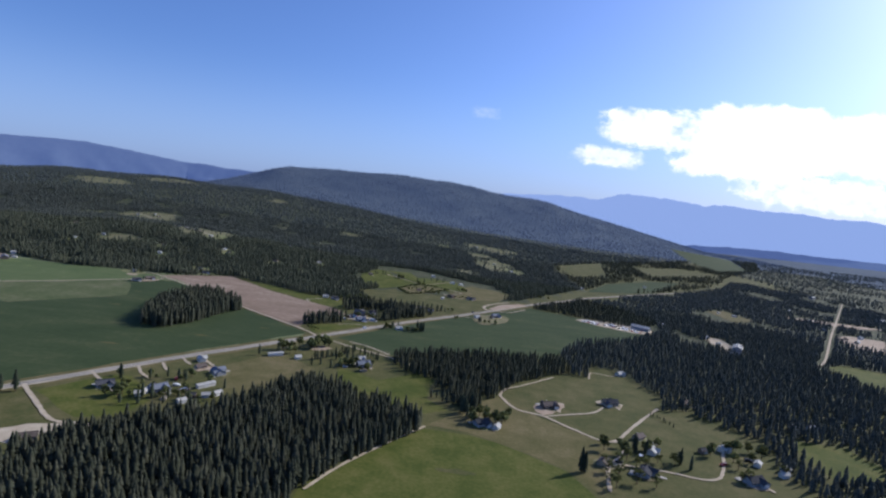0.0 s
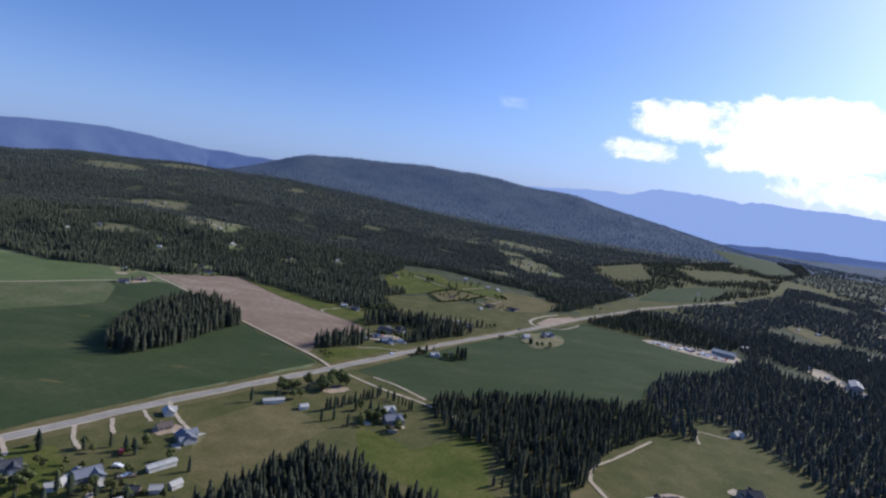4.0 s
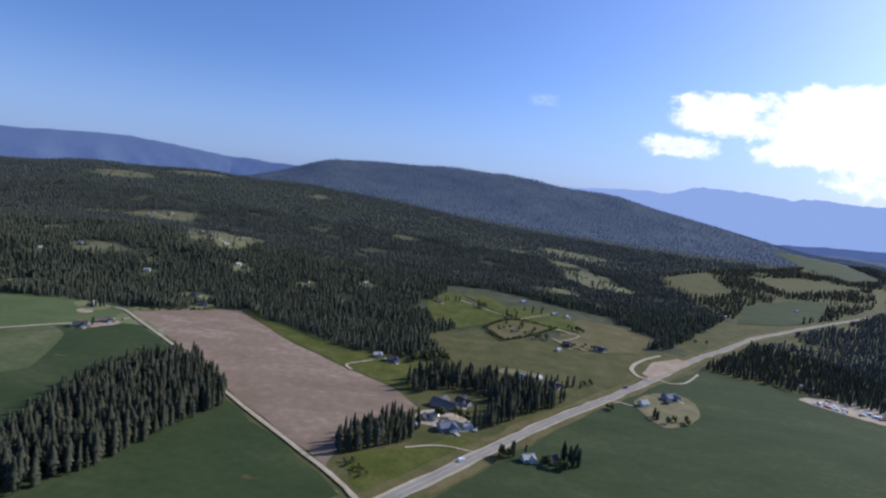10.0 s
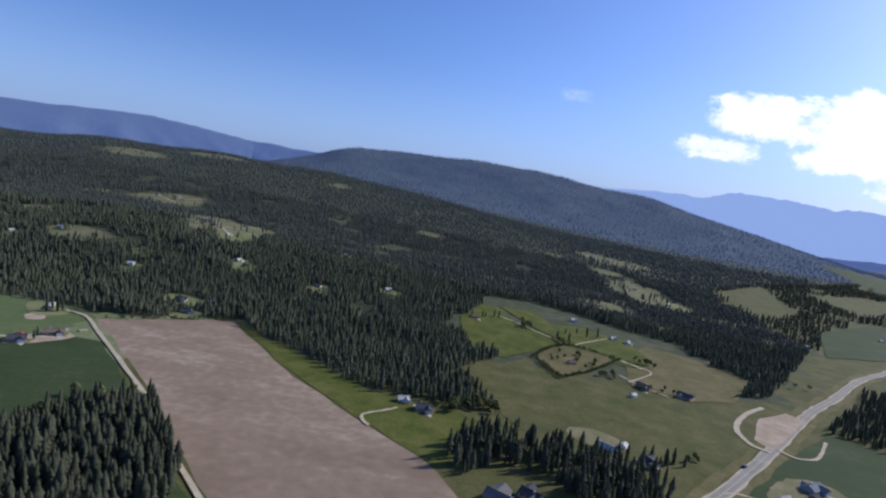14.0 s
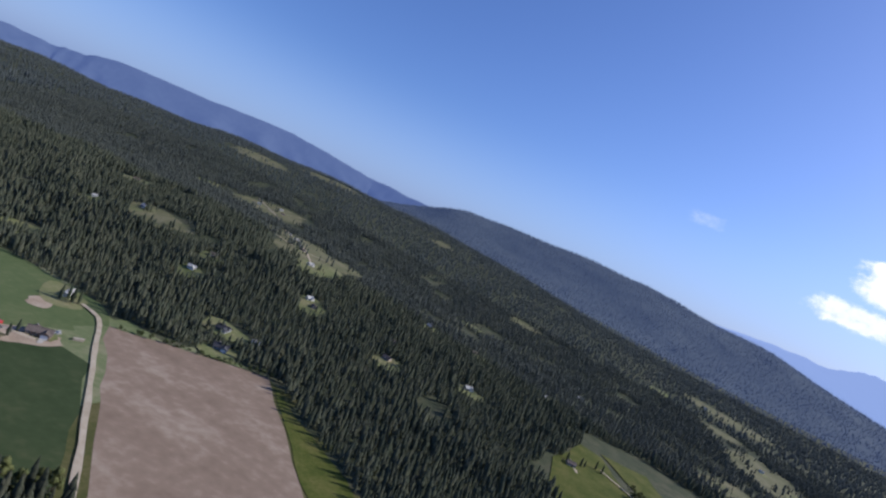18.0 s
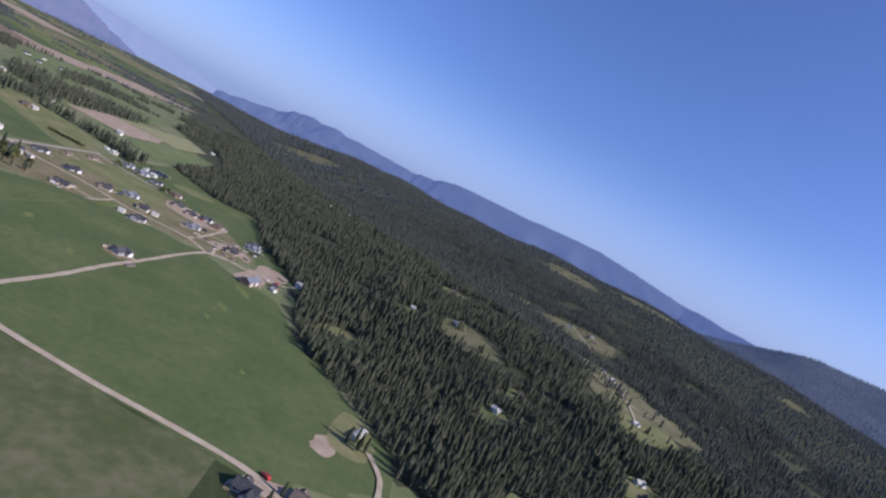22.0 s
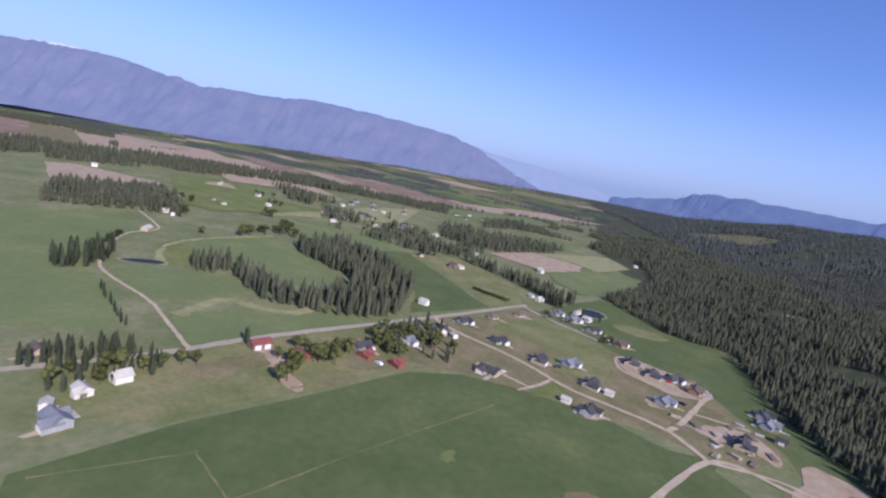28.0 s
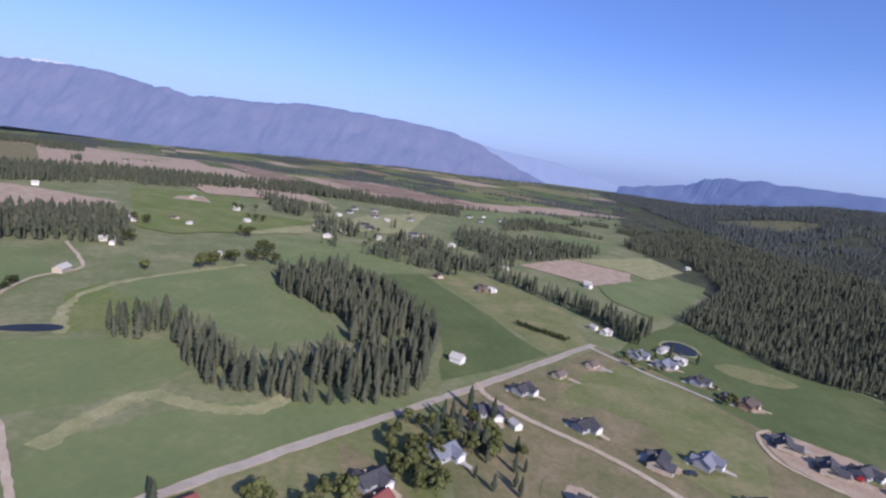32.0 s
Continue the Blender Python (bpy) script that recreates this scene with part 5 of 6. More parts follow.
# woods and fields of the wide valley to the west
rng = np.random.RandomState(5)
for k in range(190):
    cx, cy = rng.uniform(-4200, -1150), rng.uniform(-2300, 1300)
    if cy > 900 - (cx + 1100) * 0.1 or (cx > -1460 and cy > 60) or (cx > -1900 and cy > 520):
        continue
    w, d, a = rng.uniform(90, 300), rng.uniform(40, 120), radians(38 + rng.uniform(-6, 6))
    quad = [(cx + p * w * math.cos(a) - q * d * math.sin(a), cy + p * w * math.sin(a) + q * d * math.cos(a)) for p, q in ((-1, -1), (1, -1), (1, 1), (-1, 1))]
    material = ("green", "olive", "green_light", "tan", "soil", "dirt")[rng.choice(6, p=(0.26, 0.16, 0.2, 0.18, 0.06, 0.14))]
    patch("valley_field", quad, material, 0.6 + 0.004 * k, {"green": "distant green crop field", "olive": "distant olive pasture", "green_light": "distant bright hay field", "tan": "distant dry tan field", "soil": "distant bare brown field", "dirt": "distant pale bare field"}[material], step=120)
    FIELDS.append(("valley_field", material, quad, "")) if rng.rand() < 0.72 else None
for name, box, spacing, kinds, cut in (("valley_woods_near", (-1800, -500, -1050, 1000), 6.0, MIDDLE, 0.45), ("valley_woods_far", (-3000, -2200, -1800, 1300), 10, FAR, 0.43), ("valley_woods_farthest", (-4500, -3000, -3000, 1900), 15, FAR, 0.40)):
    x, y = stems(box, spacing, 17)
    c, s = math.cos(radians(40)), math.sin(radians(40))
    u, v = x * c + y * s, -x * s + y * c
    dense = value_noise(u * 0.55, v, 120, 41) * 0.6 + value_noise(u, v, 45, 42) * 0.4
    ok = (dense > cut) & ~in_clearing(x, y) & ~inside(HILL, x, y)
    ok &= ~((x > -1480) & (y > 60))
    x, y = x[ok], y[ok]
    hgt = np.random.RandomState(12).uniform(7, 12, len(x))
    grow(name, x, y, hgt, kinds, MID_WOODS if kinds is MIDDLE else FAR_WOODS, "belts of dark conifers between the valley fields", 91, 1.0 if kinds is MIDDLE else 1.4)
BELTS = [
    ([(-955, 216), (-1049, 269), (-1015, 315), (-931, 366), (-917, 328), (-870, 272)], 5.2, 0.12, "dense dark conifers beside a farm track"),
    ([(-1208, -2), (-1378, 71), (-1528, 199), (-1659, 405), (-1472, 399), (-1386, 257), (-1200, 158), (-1097, 94)], 6.4, 0.22, "long dark belt of conifers across the valley"),
    ([(-1341, 296), (-1275, 428), (-1193, 433), (-1209, 375)], 6.4, 0.3, "belt of conifers beside a tan field"),
    ([(-1172, 432), (-1238, 524), (-1108, 603), (-1011, 607), (-1023, 559), (-1060, 470)], 7.5, 0.5, "scattered conifers among the houses of a hamlet"),
    ([(-1299, 596), (-1310, 795), (-1250, 770), (-1148, 690), (-1125, 640), (-1171, 601)], 6.2, 0.2, "dense conifers behind a brown field"),
    ([(-1494, 668), (-1643, 757), (-1493, 751), (-1384, 663)], 6.5, 0.3, "clump of conifers in green fields"),
    ([(-1010, 600), (-1060, 560), (-1130, 640), (-1110, 668), (-1060, 650)], 6.2, 0.35, "conifers at the edge of a brown field"),
    ([(-1340, 880), (-1440, 860), (-1560, 930), (-1700, 1060), (-1500, 1010), (-1380, 930)], 6.6, 0.25, "conifers at the foot of the hill"),
]
for k, (poly, spacing, cut, label) in enumerate(BELTS):
    x, y = stems(bounds(poly), spacing, 23 + k)
    ok = inside(poly, x, y) & (value_noise(x, y, 32, 13 + k) > cut)
    grow("valley_woods_near", x[ok], y[ok], np.random.RandomState(2 + k).uniform(8, 15, ok.sum()), MIDDLE, MID_WOODS, label, 6 + k)


# ---- parts ----
def part(name, bm, material, parent, label=""):
    me = bpy.data.meshes.new(name)
    bm.to_mesh(me)
    bm.free()
    me.materials.append(M[material])
    ob = new(name, me)
    ob.parent = parent
    if label:
        ob["label"] = label
    return ob


def box(bm, x0, y0, z0, x1, y1, z1):
    vs = [bm.verts.new(p) for p in ((x0, y0, z0), (x1, y0, z0), (x1, y1, z0), (x0, y1, z0), (x0, y0, z1), (x1, y0, z1), (x1, y1, z1), (x0, y1, z1))]
    for q in ((0, 3, 2, 1), (4, 5, 6, 7), (0, 1, 5, 4), (1, 2, 6, 5), (2, 3, 7, 6), (3, 0, 4, 7)):
        bm.faces.new([vs[i] for i in q])
    return bm


def boxed(*c):
    return box(bmesh.new(), *c)


def gable_walls(bm, x0, y0, x1, y1, h, rise, along):
    """Four walls whose two ends run up into gables; the ridge runs along x or y."""
    if along == "x":
        m = (y0 + y1) / 2
        a = [(x0, y0, -0.6), (x0, y1, -0.6), (x0, y1, h), (x0, m, h + rise), (x0, y0, h)]
        b = [(x1, p[1], p[2]) for p in a]
    else:
        m = (x0 + x1) / 2
        a = [(x1, y0, -0.6), (x0, y0, -0.6), (x0, y0, h), (m, y0, h + rise), (x1, y0, h)]
        b = [(p[0], y1, p[2]) for p in a]
    va, vb = [bm.verts.new(p) for p in a], [bm.verts.new(p) for p in b]
    bm.faces.new(va), bm.faces.new(list(reversed(vb)))
    for k in range(5):
        bm.faces.new([va[(k + 1) % 5], va[k], vb[k], vb[(k + 1) % 5]])


def roof_slabs(bm, x0, y0, x1, y1, h, rise, along, over=0.6, thick=0.25):
    for s in (-1, 1):
        if along == "x":
            m, half = (y0 + y1) / 2, (y1 - y0) / 2
            drop = rise * over / half
            ring = [(0.0, h + rise), (s * (half + over), h - drop)]
            pts = [(x, m + o, z) for x in (x0 - over, x1 + over) for o, z in ring]
        else:
            m, half = (x0 + x1) / 2, (x1 - x0) / 2
            drop = rise * over / half
            ring = [(0.0, h + rise), (s * (half + over), h - drop)]
            pts = [(m + o, y, z) for y in (y0 - over, y1 + over) for o, z in ring]
        lo = [bm.verts.new((p[0], p[1], p[2] + 0.02)) for p in pts]
        hi = [bm.verts.new((p[0], p[1], p[2] + thick)) for p in pts]
        for q in ((0, 1, 3, 2),):
            bm.faces.new([hi[i] for i in q])
            bm.faces.new([lo[i] for i in reversed(q)])
        for i, j in ((0, 1), (1, 3), (3, 2), (2, 0)):
            bm.faces.new([lo[i], lo[j], hi[j], hi[i]])


def house(w, d, h, rise, wall, roof, label, wing=None, garage=True, category="house", windows=3, chimney=True, name="house"):
    """A gabled house along x: walls, roof, optional wing, windows, doors, garage door, chimney."""
    top = new(name)
    tagged(top, label, category, "houses of the valley")
    bm = bmesh.new()
    gable_walls(bm, -w / 2, -d / 2, w / 2, d / 2, h, rise, "x")
    part("wall", bm, wall, top)
    bm = bmesh.new()
    roof_slabs(bm, -w / 2, -d / 2, w / 2, d / 2, h, rise, "x")
    part("roof", bm, roof, top)
    part("ridge_cap", boxed(-w / 2 - 0.6, -0.22, h + rise + 0.12, w / 2 + 0.6, 0.22, h + rise + 0.36), roof, top)
    if wing:
        wx, ww, wd = wing
        bm = bmesh.new()
        gable_walls(bm, wx - ww / 2, -d / 2 - wd, wx + ww / 2, 0, h, rise * 0.85, "y")
        part("wing_wall", bm, wall, top)
        bm = bmesh.new()
        roof_slabs(bm, wx - ww / 2, -d / 2 - wd, wx + ww / 2, 0.0, h + 0.01, rise * 0.85, "y")
        part("wing_roof", bm, roof, top)
        front = -d / 2 - wd
        if garage:
            g = part("garage_door", boxed(wx - ww * 0.36, front - 0.08, 0.05, wx + ww * 0.36, front + 0.02, 2.3), "trim", top, "white sectional garage door")
            for q in range(3):
                part("panel_groove", boxed(wx - ww * 0.35, front - 0.1, 0.55 + q * 0.55, wx + ww * 0.35, front - 0.06, 0.6 + q * 0.55), "wall_grey", g)
    for side, yy in ((-1, -d / 2), (1, d / 2)):
        for k in range(windows):
            xx = -w / 2 + (k + 0.5) * w / windows
            if side < 0 and wing and abs(xx - wing[0]) < wing[1] / 2 + 1:
                continue
            y0, y1 = sorted((yy, yy + side * 0.1))
            fr = part("window", boxed(xx - 0.85, y0, 0.9, xx + 0.85, y1, 2.25), "trim", top, "white-framed window")
            y2, y3 = sorted((yy + side * 0.09, yy + side * 0.13))
            part("pane", boxed(xx - 0.72, y2, 1.02, xx - 0.05, y3, 2.13), "glass", fr)
            part("pane", boxed(xx + 0.05, y2, 1.02, xx + 0.72, y3, 2.13), "glass", fr)
    part("door", boxed(w * 0.08, -d / 2 - 0.09, 0.05, w * 0.08 + 1.0, -d / 2 + 0.01, 2.1), "door", top)
    if wing and garage:
        ex = -wing[0] * 0.9
        bm = bmesh.new()
        gable_walls(bm, ex - 1.7, 0, ex + 1.7, d / 2 + 1.5, h, rise * 0.62, "y")
        part("entry_wall", bm, wall, top)
        bm = bmesh.new()
        roof_slabs(bm, ex - 1.7, 0.0, ex + 1.7, d / 2 + 1.5, h + 0.02, rise * 0.62, "y", over=0.45)
        part("entry_roof", bm, roof, top)
        part("patio", boxed(ex - 4.2, d / 2 + 1.5, -0.5, ex + 2.4, d / 2 + 4.6, 0.12), "concrete", top, "pale concrete patio slab")
    if chimney:
        ch = part("chimney", boxed(-w * 0.22, d * 0.12, h, -w * 0.22 + 0.6, d * 0.12 + 0.6, h + rise + 0.7), "brick", top)
        part("chimney_cap", boxed(-w * 0.22 - 0.08, d * 0.12 - 0.08, h + rise + 0.7, -w * 0.22 + 0.68, d * 0.12 + 0.68, h + rise + 0.82), "concrete", ch)
    return top


def barn(w, d, h, rise, wall, roof, label, doors=2, open_bays=0, name="barn", category="barn"):
    top = new(name)
    tagged(top, label, category)
    bm = bmesh.new()
    gable_walls(bm, -w / 2, -d / 2, w / 2, d / 2, h, rise, "x")
    part("wall", bm, wall, top)
    bm = bmesh.new()
    roof_slabs(bm, -w / 2, -d / 2, w / 2, d / 2, h, rise, "x", over=0.5, thick=0.15)
    part("roof", bm, roof, top)
    for k in range(int(w / 3) if name != "shed" else 0):
        xx = -w / 2 + (k + 0.5) * 3
        for s in (-1, 1):
            bm = bmesh.new()
            n = math.hypot(d / 2, rise)
            vs = [bm.verts.new(p) for p in ((xx - 0.06, s * d / 2, h + 0.15), (xx + 0.06, s * d / 2, h + 0.15), (xx + 0.06, 0, h + rise + 0.15), (xx - 0.06, 0, h + rise + 0.15), (xx, s * d / 2, h + 0.26), (xx, 0, h + rise + 0.26))]
            bm.faces.new((vs[0], vs[4], vs[5], vs[3]))
            bm.faces.new((vs[4], vs[1], vs[2], vs[5]))
            part("roof_seam", bm, roof, top)
    for k in range(doors):
        xx = -w / 2 + (k + 0.5) * w / doors
        dr = part("barn_door", boxed(xx - 1.7, -d / 2 - 0.1, 0.05, xx + 1.7, -d / 2 + 0.01, min(3.2, h - 0.4)), "trim", top)
        part("door_brace", boxed(xx - 0.06, -d / 2 - 0.14, 0.1, xx + 0.06, -d / 2 - 0.08, min(3.1, h - 0.5)), wall, dr)
    # black panels on the closed wall stand in for shaded openings
    for k in range(open_bays):
        xx = -w / 2 + (k + 0.5) * w / open_bays
        part("bay_shade_panel", boxed(xx - w / open_bays * 0.4, d / 2 - 0.02, 0.1, xx + w / open_bays * 0.4, d / 2 + 0.06, h - 0.5), "tyre_and_bay_shade", top, "dark panel painted as the shade of an open bay")
    part("ridge_cap", boxed(-w / 2 - 0.5, -0.2, h + rise + 0.05, w / 2 + 0.5, 0.2, h + rise + 0.28), roof, top)
    return top


HOUSES = {
    "dark": house(10.5, 6.8, 2.6, 1.9, "wall_grey", "roof_dark", "grey-sided house with a charcoal shingle roof and attached garage", wing=(2.6, 5, 3)),
    "dark2": house(12, 7, 2.6, 2.0, "wall_tan", "roof_dark", "wide tan house under a dark shingle roof with a garage wing", wing=(-3.2, 5.5, 3.2), windows=4),
    "brown": house(12, 7, 2.6, 1.8, "wall_brown", "roof_brown", "brown ranch house with a weathered brown roof", wing=(3.5, 5, 2), windows=4),
    "tan": house(9, 6.2, 2.6, 1.8, "wall_tan", "roof_brown", "small tan house with a brown shingle roof", garage=False),
    "white": house(8.5, 6, 2.7, 1.9, "wall_white", "roof_pale", "white house with a pale metal roof", wing=(2, 4.5, 2), garage=False),
    "red": house(9.5, 6, 2.6, 1.9, "wall_red", "roof_red", "red-walled house with a red metal roof among trees", wing=(-2.4, 4.6, 3), garage=False),
    "blue": house(11, 7, 2.7, 2.0, "wall_grey", "roof_blue", "house with a blue-grey metal roof", wing=(3, 5.2, 3)),
    "pale_barn": barn(13, 7, 3.2, 2.4, "wall_tan", "roof_pale", "long shed with a pale metal roof", doors=3),
    "white_barn": barn(8.5, 6.2, 3.3, 2.6, "wall_white", "roof_pale", "white metal barn standing alone"),
    "grey_barn": barn(17, 9.5, 4.0, 2.8, "wall_brown", "roof_blue", "large barn with a blue-grey roof and dark panels for open bays", doors=2, open_bays=4),
    "shed": barn(6, 4.5, 2.6, 1.3, "wall_white", "roof_pale", "small white shed in a yard", doors=1, name="shed", category="shed"),
    "dark_shed": barn(7, 5, 2.6, 1.5, "wall_brown", "roof_dark", "small brown shed with a dark roof", doors=1, name="shed", category="shed"),
    "warehouse": barn(26, 11, 5.0, 2.2, "wall_grey", "roof_pale", "long warehouse with a pale metal roof beside the storage yard", doors=5, name="warehouse", category="warehouse"),
}
HOUSES["hall"] = house(19, 8.5, 3.0, 2.5, "wall_tan", "roof_grey", "long tan building with a weathered grey roof among conifers", wing=(5, 8, 5), garage=False, windows=6)
HOUSES["trailer"] = barn(13, 3.8, 2.5, 0.5, "wall_white", "roof_pale", "long white mobile home in a grass lot", doors=1, name="mobile_home", category="mobile home")
HOUSES["red_barn"] = barn(11, 7, 3.2, 2.0, "wall_brown", "roof_red", "low barn with a faded red roof beside the road", doors=2)
PLACES = [
    ("blue", -164, 329, 50), ("dark", -196, 327, 40), ("tan", -160, 380, 50), ("blue", -144, 371, 140), ("trailer", -141, 344, 52), ("shed", -133, 326, 20), ("shed", -128, 331, 60), ("shed", -170, 318, 30), ("shed", -169, 323, 80), ("dark_shed", -141, 323, 10), ("shed", -142, 313, 50),
    ("trailer", -122, 431, 30), ("shed", -103, 428, 40), ("white", -167, 397, 130), ("blue", -50, 426, 30), ("white", -54, 440, 30), ("tan", -185, 250, 30), ("dark", 38, 325, 30), ("shed", 47, 322, 60), ("brown", 89, 371, 20), ("dark2", 138, 390, 10),
    ("tan", 137, 328, 40), ("white", 137, 307, 60), ("tan", 102, 286, 60), ("dark", 122, 278, 60), ("white", 187, 322, 35), ("dark", 182, 280, 20), ("white", 174, 476, 30), ("tan", 202, 408, 30), ("shed", 198, 304, 50), ("dark_shed", 172, 316, 20), ("shed", 206, 292, 10), ("shed", 212, 300, 10), ("white", 264, 372, 15),
    ("hall", -82, 635, 152), ("dark", -70, 645, 150), ("blue", -78, 601, 30), ("dark_shed", -93, 612, 70), ("shed", -66, 606, 10), ("shed", -88, 616, 40), ("pale_barn", -25, 713, 150), ("shed", -13, 722, 60), ("dark", -3, 704, 140), ("white", -145, 730, 20), ("dark", -131, 722, 15), ("brown", 29, 848, 140), ("dark2", 59, 842, 140),
    ("white", -4, 1051, 30), ("white", 33, 1001, 30), ("white", 48, 996, 60), ("tan", -116, 973, 20), ("shed", 15, 822, 40), ("tan", -24, 884, 30), ("white", 162, 952, 50), ("dark_shed", 172, 940, 50), ("blue", 85, 711, 35), ("white_barn", 59, 688, 30), ("dark_shed", 80, 700, 40), ("white", -33, 574, 25), ("dark_shed", -20, 578, 25), ("warehouse", 284, 724, 142), ("trailer", 231, 790, 142),
    ("white", 367, 712, 30), ("warehouse", 376, 650, 60), ("white", 440, 750, 60), ("shed", 366, 676, 10), ("white", 274, 498, 80), ("white", 280, 377, 20), ("warehouse", 1042, 1483, 40), ("warehouse", 928, 1107, 40), ("pale_barn", 640, 800, 40), ("white_barn", 680, 845, 10), ("white", 662, 906, 10), ("white", 522, 1343, 40), ("white", 320, 1169, 30), ("pale_barn", 700, 1000, 20), ("white", 540, 960, 10), ("shed", 525, 985, 20), ("red", -286, 648, 30), ("shed", -276, 644, 60), ("dark", -391, 711, 40), ("brown", -385, 733, 40), ("grey_barn", -621, 781, 130), ("white_barn", -653, 838, 40), ("shed", -622, 802, 20), ("dark_shed", -630, 806, 40),
    ("dark", -602, 688, 130), ("dark2", -783, 755, 155), ("dark2", -767, 764, 150), ("dark", -768, 779, 120), ("brown", -755, 787, 150), ("blue", -724, 757, 140), ("dark2", -726, 716, 145), ("shed", -719, 725, 60), ("dark", -688, 707, 150), ("shed", -696, 697, 60), ("dark2", -711, 657, 60), ("dark", -767, 665, 130), ("dark2", -748, 689, 150), ("blue", -754, 709, 140),
    ("dark", -793, 642, 140), ("tan", -820, 663, 140), ("tan", -844, 685, 140), ("shed", -758, 636, 30), ("dark", -765, 626, 100), ("white_barn", -817, 611, 60), ("brown", -823, 759, 140), ("dark_shed", -829, 750, 140), ("dark", -845, 743, 140), ("white", -876, 745, 50), ("blue", -864, 731, 140), ("blue", -873, 718, 140), ("trailer", -893, 740, 140), ("white", -912, 708, 140), ("shed", -919, 702, 40),
    ("red_barn", -678, 543, 140), ("red", -678, 564, 50), ("red", -697, 592, 150), ("red", -695, 609, 140), ("dark", -706, 588, 140), ("blue", -728, 609, 140), ("dark2", -689, 784, 150), ("dark", -737, 820, 140), ("blue", -723, 815, 140), ("dark_shed", -704, 812, 60),
    ("brown", -978, 626, 20), ("white", -979, 634, 40), ("white_barn", -1058, 727, 40), ("tan", -997, 590, 30), ("shed", -1080, 651, 60), ("blue", -931, 500, 40), ("white_barn", -928, 485, 40), ("shed", -946, 425, 30), ("pale_barn", -853, 378, 10), ("white", -941, 349, 30), ("white", -606, 507, 60), ("white_barn", -620, 512, 150), ("blue", -586, 513, 60), ("shed", -593, 504, 30), ("tan", -627, 473, 60), ("white", -952, 338, 60),
    ("white", -690, 1272, 30), ("tan", -672, 1282, 60), ("dark", -376, 862, 10), ("white", -655, 1268, 20), ("white", -350, 868, 30), ("trailer", -436, 786, 120), ("tan", -300, 1000, 20), ("white", -120, 1240, 30), ("white", -1003, 984, 30), ("white", 185, 1330, 40),
]
for k, (key, x, y, turn) in enumerate(PLACES):
    if key not in ("dark", "dark2", "brown", "tan", "blue") or y > 990:
        continue
    a = radians(turn)
    ring = [(x + 0.62 * r * math.cos(q + a), y + 0.62 * r * math.sin(q + a)) for q, r in ((0.2, 13), (1.1, 10), (2.2, 9), (3.3, 12), (4.0, 11), (4.9, 14), (5.6, 12))]
    patch("house_plot", wavy(rounded(ring), 1.4, 3, 300 + k), "olive" if k % 4 == 1 else "dirt" if k % 4 == 2 else "tan", (0.5 if y > 690 and x > -350 else 0.22) + 0.0004 * k, "worn bare ground round a house")
    c, s = math.cos(a), math.sin(a)
    drive = [(x + px * c - py * s, y + px * s + py * c) for px, py in ((1.2, -4), (4.2, -4), (4.0, -10), (2.0, -11))]
    patch("driveway", drive, "concrete" if k % 3 == 0 else "gravel", (0.62 if y > 690 and x > -350 else 0.36) + 0.0004 * k, "pale driveway in front of a garage")
PLACES += [(key, x, y, (x * 7 + y * 3) % 180) for key, x, y in HILL_HOUSES]
PLACES += [(key, x, y, (x * 5 + y) % 180) for key, x, y in (("white_barn", -1021, 312), ("white", -937, 344), ("shed", -930, 356), ("shed", -950, 425), ("white", -1107, 381), ("pale_barn", -929, 484), ("pale_barn", -935, 500), ("white_barn", -1168, 343), ("white", -1134, 477), ("tan", -1104, 471), ("white", -1134, 514), ("white_barn", -1119, 143),
                                                             ("white", -1264, 439), ("white", -1204, 686), ("white_barn", -1066, 728), ("white", -1271, 900), ("white", -1084, 645), ("pale_barn", -1205, 272), ("tan", -1060, 330), ("shed", -1045, 352))]
SCALE = {key: 0.9 if key in ("hall", "warehouse", "grey_barn", "red_barn", "trailer", "dark", "dark2", "brown", "blue") else 0.78 for key in HOUSES}
used = set()
for key, x, y, turn in PLACES:
    m = pose(x, y, h1(x, y) + 0.2, 0, 0, turn)
    if key in used:
        copy_thing(HOUSES[key], m)
    else:
        HOUSES[key].matrix_basis = m @ Matrix.Diagonal((SCALE[key], SCALE[key], SCALE[key], 1))
        used.add(key)
rnd = random.Random(4)
for k in range(44):
    x, y = rnd.choice(((-1150, 490), (-1130, 540), (-1180, 540), (-1500, 640), (-1350, 480), (-1560, 760), (-1700, 420), (-1800, 120), (-1600, 20)))
    x, y = x + rnd.uniform(-70, 70), y + rnd.uniform(-60, 60)
    copy_thing(HOUSES[rnd.choice(("white", "tan", "dark", "dark", "shed", "brown", "tan"))], pose(x, y, h1(x, y) + 0.2, 0, 0, rnd.uniform(0, 180)))
for k in range(12):
    x, y = rnd.uniform(330, 900), rnd.uniform(560, 1250)
    copy_thing(HOUSES[rnd.choice(("white", "white", "tan", "shed", "pale_barn"))], pose(x, y, h1(x, y) + 0.2, 0, 0, rnd.uniform(0, 180)))


# ---- single trees ----
def tree(kind, seed, label):
    v, f, m = conifer(seed, 10, 7, 0.16) if kind == "conifer" else broadleaf(seed, 210)
    top = new("conifer_tree" if kind == "conifer" else "broadleaf_tree")
    tagged(top, label, "tree", "single trees of the valley")
    for name, idx, material in (("trunk", 1, "bark"), ("crown", 0, "needles_one" if kind == "conifer" else "leaves")):
        keep, face = np.unique(f[m == idx], return_inverse=True)
        me = mesh_np(name, v[keep], face.reshape(-1, 3), [M[material]])
        ob = new(name, me)
        ob.parent = top
    return top


